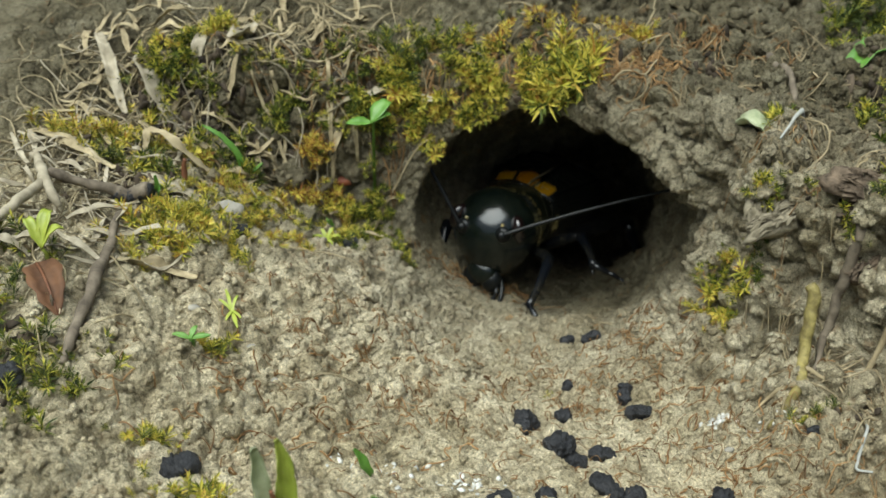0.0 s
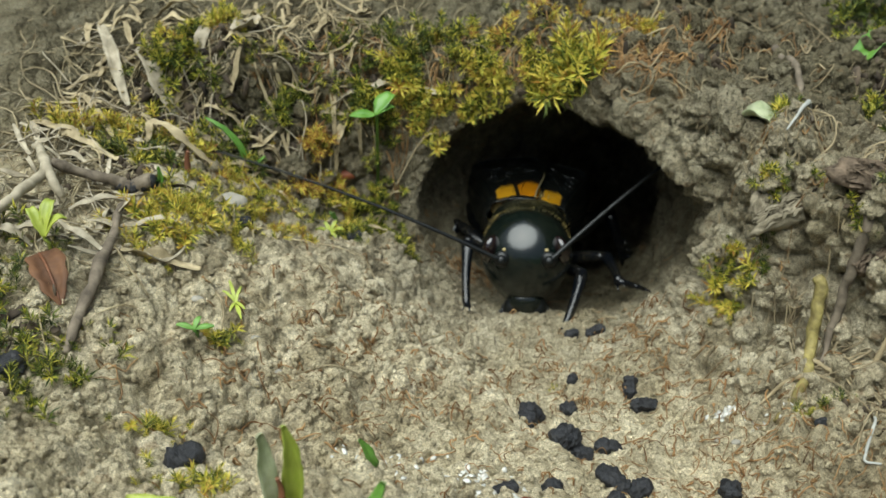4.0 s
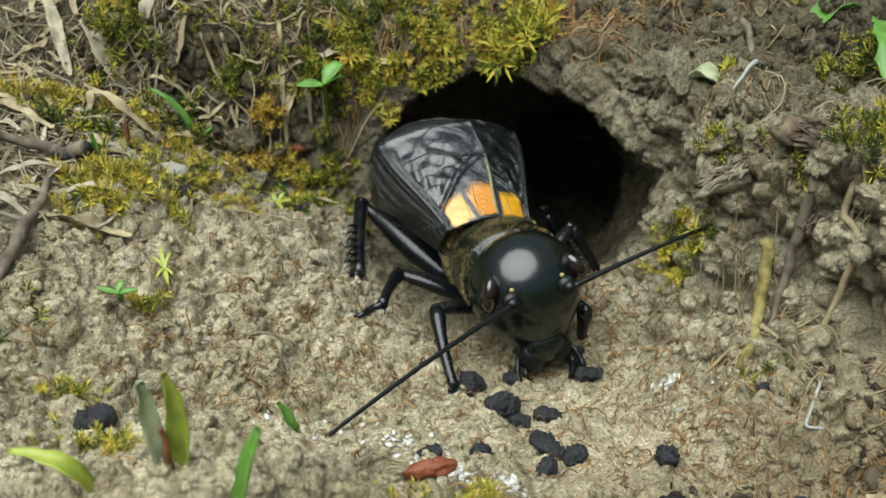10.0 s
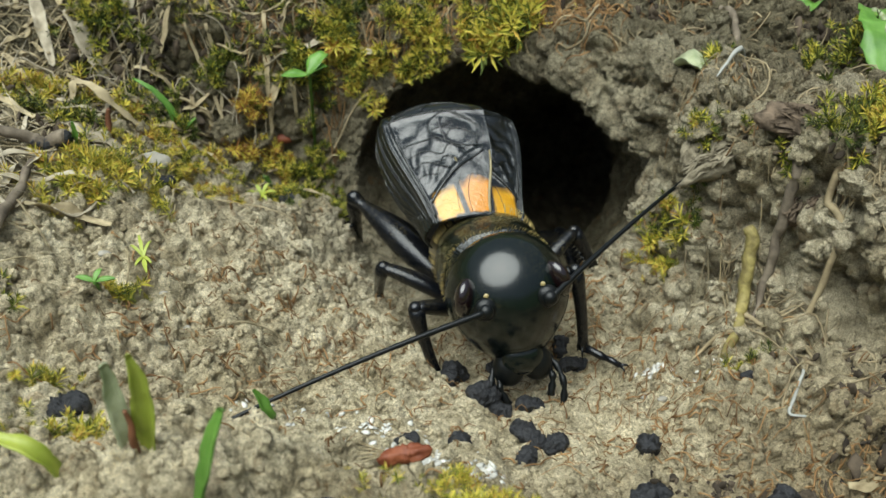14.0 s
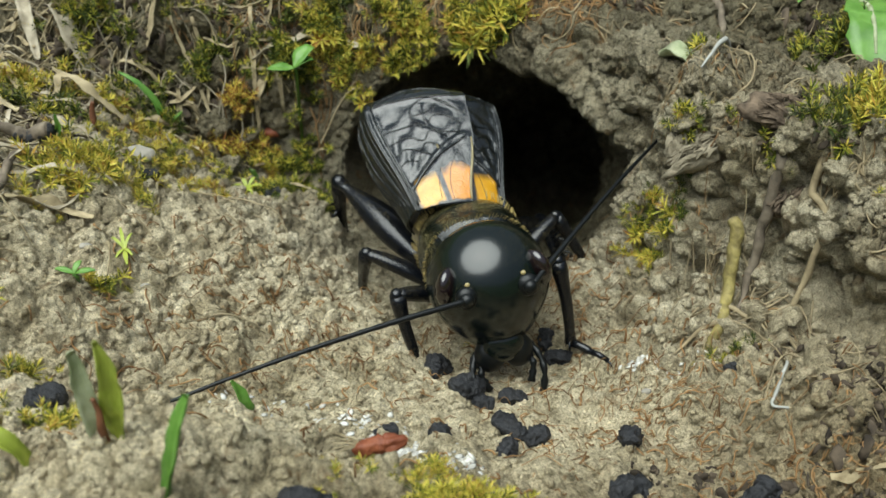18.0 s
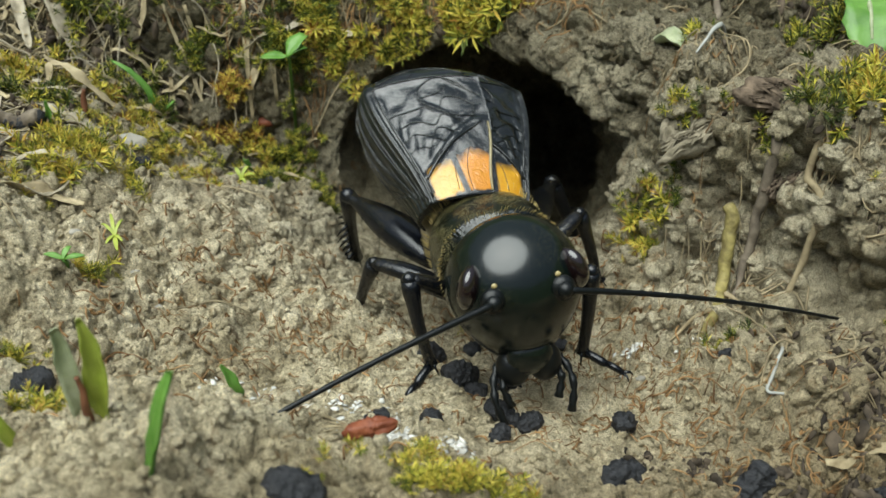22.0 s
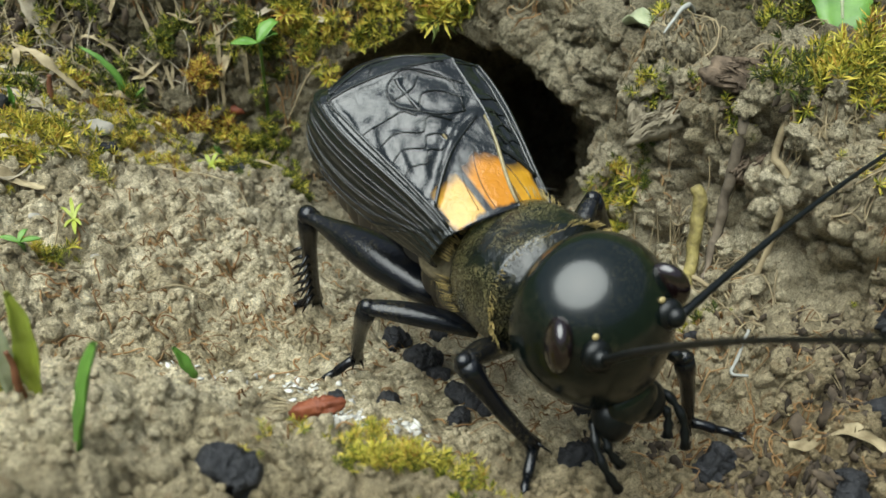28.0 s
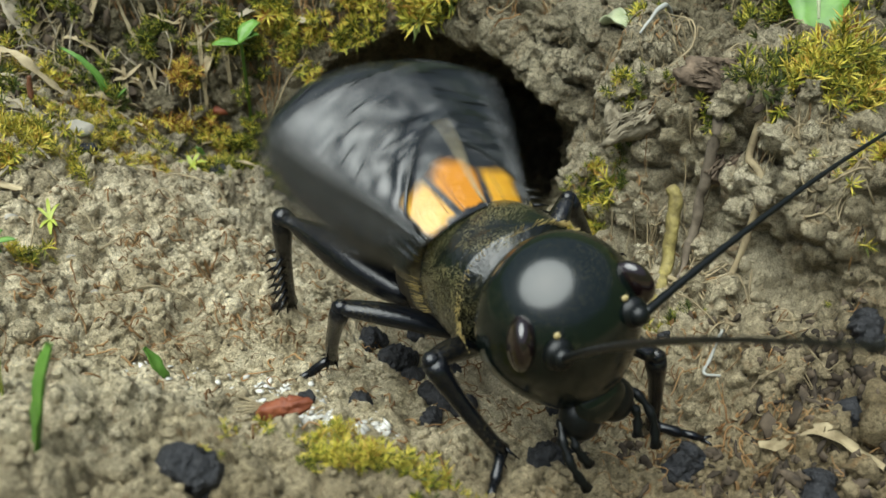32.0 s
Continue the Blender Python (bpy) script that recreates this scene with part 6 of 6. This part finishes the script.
# stances of each leg: seconds, the femur's way on the body, the ankle's place on the ground
STANCES = {
    ("front", -1): ((0, -0.5, -0.76, 0.42, -7.6, 18.7, -6.2), (3, -0.39, -0.57, 0.72, -7.4, 15.9, -4.2), (6, -0.73, -0.53, 0.43, -2.8, 6, -2.9),
                   (8, -0.78, -0.52, 0.35, -4, -0.7, 0.3), (9, -0.73, -0.53, 0.44, -4, -2, 1.7), (13, -0.65, -0.6, 0.48, -3.6, -1, 0.1), (20, -0.66, -0.57, 0.49, -3.7, -0.6, -0.1), (21.5, -0.62, -0.48, 0.62, -2.7, -5, 3.6), (22.1, -0.62, -0.48, 0.62, -2.7, -5, 3.6),
                   (23, -0.62, -0.29, 0.73, -0.7, -10.1, 6.7), (24.2, -0.62, -0.29, 0.73, -0.7, -10.1, 6.7), (25.5, -0.69, -0.47, 0.55, 3.2, -14.4, 7.3), (28, -0.67, -0.53, 0.52, 3.2, -14.4, 7.4), (32, -0.66, -0.54, 0.53, 3.3, -14.7, 7.3)),
    ("front", 1): ((0, 0.61, -0.76, 0.21, -1.1, 14.3, -4.6), (3, 0.56, -0.75, 0.35, -0.9, 13.3, -6.3), (6, 0.23, -0.97, 0.01, 3.1, 2.6, 1.7),
                   (8, 0.23, -0.97, -0.11, 2.3, -0.7, 1.3), (9, 0.17, -0.98, -0.13, 3.3, 4.2, -2.7), (13, 0.43, -0.69, 0.58, 4.2, -0.2, 1.5), (20, 0.46, -0.73, 0.51, 4.4, 0.1, 1.3), (21.5, 0.42, -0.78, 0.46, 4.7, -4.1, 3.4), (22.1, 0.42, -0.78, 0.46, 4.7, -4.1, 3.4),
                   (23, 0.24, -0.97, 0.08, 7.2, -10.2, 5.1), (24.2, 0.24, -0.97, 0.08, 7.2, -10.2, 5.1), (25.5, 0.41, -0.79, -0.46, 10.4, -10.4, 3.9), (28, 0.46, -0.78, -0.42, 10.3, -10.1, 3.9), (32, 0.48, -0.75, -0.45, 10, -10.2, 3.8)),
    ("middle", -1): ((0, -0.8, 0.43, 0.43, -6.4, 30, -11.5), (3, -0.8, 0.43, 0.43, -7.2, 27.1, -10.7), (6, -0.66, 0.43, 0.61, -8.5, 7.9, 1.3),
                   (8, -0.79, 0.37, 0.48, -7.6, 4.9, 1.6), (9, -0.79, 0.32, 0.53, -7.6, 3.3, 2.6), (13, -0.79, 0.23, 0.56, -7.3, 7.1, -1.5), (20, -0.79, 0.2, 0.58, -7.4, 7.2, -1.5), (21.5, -0.74, 0.64, 0.2, -7, 3.3, -0.4), (22.1, -0.74, 0.64, 0.2, -7, 3.3, -0.4),
                   (23, -0.78, 0.42, 0.46, -5.8, -3.1, 3.9), (24.2, -0.78, 0.42, 0.46, -5.8, -3.1, 3.9), (25.5, -0.76, 0.49, 0.44, -4.1, -6.7, 4.4), (28, -0.75, 0.52, 0.4, -4.2, -6.7, 4.5), (32, -0.76, 0.46, 0.45, -4.1, -6.9, 4.7)),
    ("middle", 1): ((0, 0.77, -0.38, 0.51, 3.7, 17, -3), (3, 0.75, -0.4, 0.53, 3.1, 14.7, -2.1), (6, 0.68, -0.7, -0.22, 5.6, 6.2, 1),
                   (8, 0.8, 0.43, 0.43, 5.5, 13.6, -4.5), (9, 0.8, 0.43, 0.43, 5.7, 12.1, -3.2), (13, 0.8, 0.43, 0.43, 6.6, 7.8, -1.3), (20, 0.8, 0.43, 0.43, 6.7, 8.1, -1), (21.5, 0.8, 0.43, 0.43, 6.6, 4.1, 1.3), (22.1, 0.8, 0.43, 0.43, 6.6, 4.1, 1.3),
                   (23, 0.8, 0.43, 0.43, 7.2, -0.3, 4.6), (24.2, 0.8, 0.43, 0.43, 7.2, -0.3, 4.6), (25.5, 0.8, 0.43, 0.43, 8.7, -1.5, 6.9), (28, 0.8, 0.43, 0.43, 8, -1.7, 6.2), (32, 0.8, 0.43, 0.43, 8.3, -1.8, 6.2)),
    ("hind", -1): ((0, -0.52, 0.85, 0.05, -4.8, 36.4, -16.6), (3, -0.52, 0.85, 0.05, -6.1, 34, -15.3), (6, -0.42, 0.34, 0.84, -10.9, 19.7, -2.9),
                   (8, -0.46, 0.69, 0.56, -9.7, 9.6, 1.3), (9, -0.45, 0.7, 0.55, -9.8, 8.4, 2.2), (13, -0.51, 0.71, 0.48, -9, 14.6, -3.8), (20, -0.49, 0.73, 0.48, -9.2, 15, -3.9), (21.5, -0.44, 0.87, 0.22, -7.7, 10.9, -2.2), (22.1, -0.44, 0.87, 0.22, -7.7, 10.9, -2.2),
                   (23, -0.36, 0.88, 0.31, -7.8, 4.4, 1.1), (24.2, -0.36, 0.88, 0.31, -7.8, 4.4, 1.1), (25.5, -0.36, 0.88, 0.31, -6.9, 1.1, 2.6), (28, -0.3, 0.92, 0.27, -7, 0.2, 2.2), (32, -0.33, 0.9, 0.3, -7.1, -0, 2.2)),
    ("hind", 1): ((0, 0.52, 0.85, 0.05, 11.3, 28.7, -15.3), (3, 0.52, 0.85, 0.05, 10.7, 28.1, -13.6), (6, 0.52, 0.85, 0.05, 4.4, 22.8, -10.8),
                   (8, 0.52, 0.85, 0.05, 5.4, 20.6, -9.1), (9, 0.52, 0.85, 0.05, 5.8, 19, -7.9), (13, 0.53, 0.82, -0.2, 4.7, 7.4, 0.3), (20, 0.49, 0.84, -0.25, 4.6, 7.7, 0.2), (21.5, 0.52, 0.85, 0.05, 6.9, 11.3, -2.9), (22.1, 0.52, 0.85, 0.05, 6.9, 11.3, -2.9),
                   (23, 0.52, 0.85, 0.05, 6.5, 7, 0.6), (24.2, 0.52, 0.85, 0.05, 6.5, 7, 0.6), (25.5, 0.52, 0.85, 0.05, 7.2, 5.9, 3.4), (28, 0.52, 0.85, 0.05, 6.1, 5.5, 2.5), (32, 0.52, 0.85, 0.05, 6.5, 5.4, 2.5)),
}
# when in its pace each leg swings
STRIDE = {("front", -1): 0.0, ("middle", 1): 0.12, ("hind", -1): 0.24, ("front", 1): 0.45, ("middle", -1): 0.55, ("hind", 1): 0.62}
TIMES = sorted({0.0, 32.0} | {round(0.5 * k, 2) for k in range(65)} | {round(0.125 * k, 3) for k in range(24, 105)} | {round(0.125 * k, 3) for k in range(160, 206)})


def stance(kind, s, t):
    """The femur's way on the body, the ankle's place and how far it is lifted, at t seconds: the foot stays down, then swings ahead."""
    rows = STANCES[kind, s]
    for a, b in zip(rows, rows[1:]):
        if t <= b[0]:
            break
    w = (t - a[0]) / (b[0] - a[0])
    f0, f1 = Vector(a[1:4]), Vector(b[1:4])
    p0, p1 = Vector(a[4:7]), Vector(b[4:7])
    steps = max(1, round((p1 - p0).length / 4.0))
    k = min(int(w * steps), steps - 1)
    u = w * steps - k
    start = 0.35 * STRIDE[kind, s]
    u = min(max((u - start) / 0.65, 0.0), 1.0)
    u = u * u * (3 - 2 * u)
    lift = min(1.2, 0.3 * (p1 - p0).length / steps) * math.sin(math.pi * u)
    return f0.lerp(f1, w).normalized(), p0.lerp(p1, (k + u) / steps), lift


def leg_poses(kind, s, t, lf, lt):
    inv = body_pose(t).inverted()
    hip = HIPS[kind].copy()
    hip.x *= s
    way, place, lift = stance(kind, s, t)
    knee = hip + way * lf
    goal = inv @ (place + Vector((0, 0, lift)))
    shin = (goal - knee).normalized()
    ankle = knee + shin * lt
    down = (inv.to_3x3() @ Vector((0, 0, -1))).normalized()
    toes = Vector((s * 0.75, -0.75 if kind == "front" else (0.25 if kind == "middle" else 0.8), 0.0)) + 0.35 * down
    return aim(hip, way, Vector((0, 0, 1))), aim(knee, shin, Vector((s, 0.0, 0.3))), aim(ankle, toes, Vector((0, 0, 1)))


# seconds, antenna of its own right (-1), of its own left (+1): aims on the body, along x, y, z
ANTENNAE = (
    (0, (-0.57, -0.03, 0.82), (0.75, 0.29, 0.39)),
    (2, (-0.58, 0.06, 0.82), (0.81, 0.28, 0.32)),
    (3, (-0.67, -0.19, 0.72), (0.55, -0.79, 0.26)),
    (3.25, (-0.75, -0.03, 0.66), (0.75, 0.07, 0.63)),
    (3.5, (-0.81, 0.14, 0.57), (0.33, 0.73, 0.59)),
    (4.2, (-0.85, -0.21, 0.44), (0.77, 0.03, 0.6)),
    (5.5, (-0.61, -0.79, 0.04), (0.64, -0.71, 0.3)),
    (6, (-0.68, -0.72, -0.14), (0.7, -0.69, 0.21)),
    (6.3, (-0.32, -0.93, -0.18), (0.73, -0.67, 0.15)),
    (7, (-0.42, -0.9, -0.11), (0.69, -0.72, -0.02)),
    (7.5, (-0.59, -0.8, -0.05), (0.46, -0.88, -0.13)),
    (8, (-0.75, -0.66, -0.04), (0.66, -0.7, -0.28)),
    (8.5, (-0.81, -0.58, -0), (0.99, -0.06, 0.11)),
    (9, (-0.87, -0.49, 0.01), (1, 0.06, 0.04)),
    (10, (-0.88, -0.47, 0.01), (0.98, 0.16, 0.09)),
    (11, (-0.87, -0.5, 0.03), (0.95, 0.27, 0.15)),
    (11.4, (-0.93, -0.36, -0.02), (0.86, 0.44, 0.28)),
    (13, (-0.96, -0.26, -0.01), (0.8, 0.55, 0.22)),
    (17, (-0.97, -0.24, 0.04), (0.74, 0.62, 0.24)),
    (19, (-0.96, -0.28, 0.12), (0.71, 0.64, 0.28)),
    (20.5, (-0.95, -0.29, 0.11), (0.73, 0.63, 0.26)),
    (21, (-0.89, -0.43, 0.14), (0.91, 0.42, -0.04)),
    (21.4, (-0.99, -0.06, -0.16), (0.95, 0.15, -0.29)),
    (22, (-0.94, -0.34, -0.05), (0.94, 0.17, -0.3)),
    (22.5, (-0.88, -0.33, -0.35), (0.96, 0.04, -0.26)),
    (23, (-0.12, -0.86, -0.48), (0.97, 0.05, -0.26)),
    (24, (-0.32, -0.82, -0.47), (0.95, 0.02, -0.31)),
    (24.3, (-0.15, -0.88, -0.44), (0.68, 0.67, -0.31)),
    (24.6, (0.54, -0.83, -0.13), (0.91, 0.39, -0.17)),
    (25, (-0.21, -0.79, 0.58), (0.9, 0.4, -0.16)),
    (28, (-0.1, -0.77, 0.62), (0.97, 0.26, -0.02)),
    (32, (-0.11, -0.78, 0.62), (0.97, 0.23, 0.01)))
# spells of singing, from, to, sweep in degrees
SONGS = ((9.6, 10.15, 7), (10.55, 10.8, 6), (12.4, 13.45, 9), (14.6, 14.9, 7), (17.35, 17.6, 7), (18.9, 19.15, 9), (19.85, 20.2, 8), (20.4, 21.15, 8), (21.85, 22.1, 4),
         (22.4, 23.6, 9), (24.5, 25.15, 11), (26.2, 26.7, 9), (29.9, 30.05, 3), (31.8, 32.0, 11))


def wing_pose(s, t):
    lift = float(np.interp(t, (0, 6.05, 6.35, 32), (6, 6, 35, 35)))
    sweep = 0.0
    for a, b, deg in SONGS:
        if a <= t <= b:
            sweep = deg * (-0.5 if round(t * FPS) % 2 else 0.75)
    spread = float(np.interp(t, (6.05, 6.35), (0.0, 1.0)))
    roof = (2.0 + 3.0 * (1 - spread)) if s < 0 else (26.0 - 16.0 * spread * (1 - spread) - 14.0 * (1 - spread))
    hinge = pose(0.0, -1.75, 6.50 + (0.32 if s < 0 else 0.10))
    return hinge @ pose(0, 0, 0, lift) @ pose(0, 0, 0, 0, s * (roof - sweep * 0.35)) @ pose(0, 0, 0, 0, 0, s * (4.2 * spread - sweep))


def motions():
    walk(cricket, [(t, to_metres(body_pose(t))) for t in TIMES])
    for (kind, s), (femur, tibia, foot, lf, lt) in legs.items():
        rows = [leg_poses(kind, s, t, lf, lt) for t in TIMES]
        for k, ob in enumerate((femur, tibia, foot)):
            walk(ob, [(t, to_metres(r[k])) for t, r in zip(TIMES, rows)])
    for k, s in enumerate((-1, 1)):
        base = HEAD + Vector((s * 1.52, -2.85, 0.60))
        walk(feelers[k], [(row[0], to_metres(aim(base, Vector(row[1 + k]), Vector((0, 0, 1))))) for row in ANTENNAE])
        beats = {0.0, 6.05, 6.35, 32.0}
        for a, b, _ in SONGS:
            beats |= {round(f / FPS, 4) for f in range(math.ceil(a * FPS), math.floor(b * FPS) + 1)} | {a - 0.07, min(32.0, b + 0.07)}
        walk(wings[k], [(t, to_metres(wing_pose(s, t))) for t in sorted(beats)])


motions()
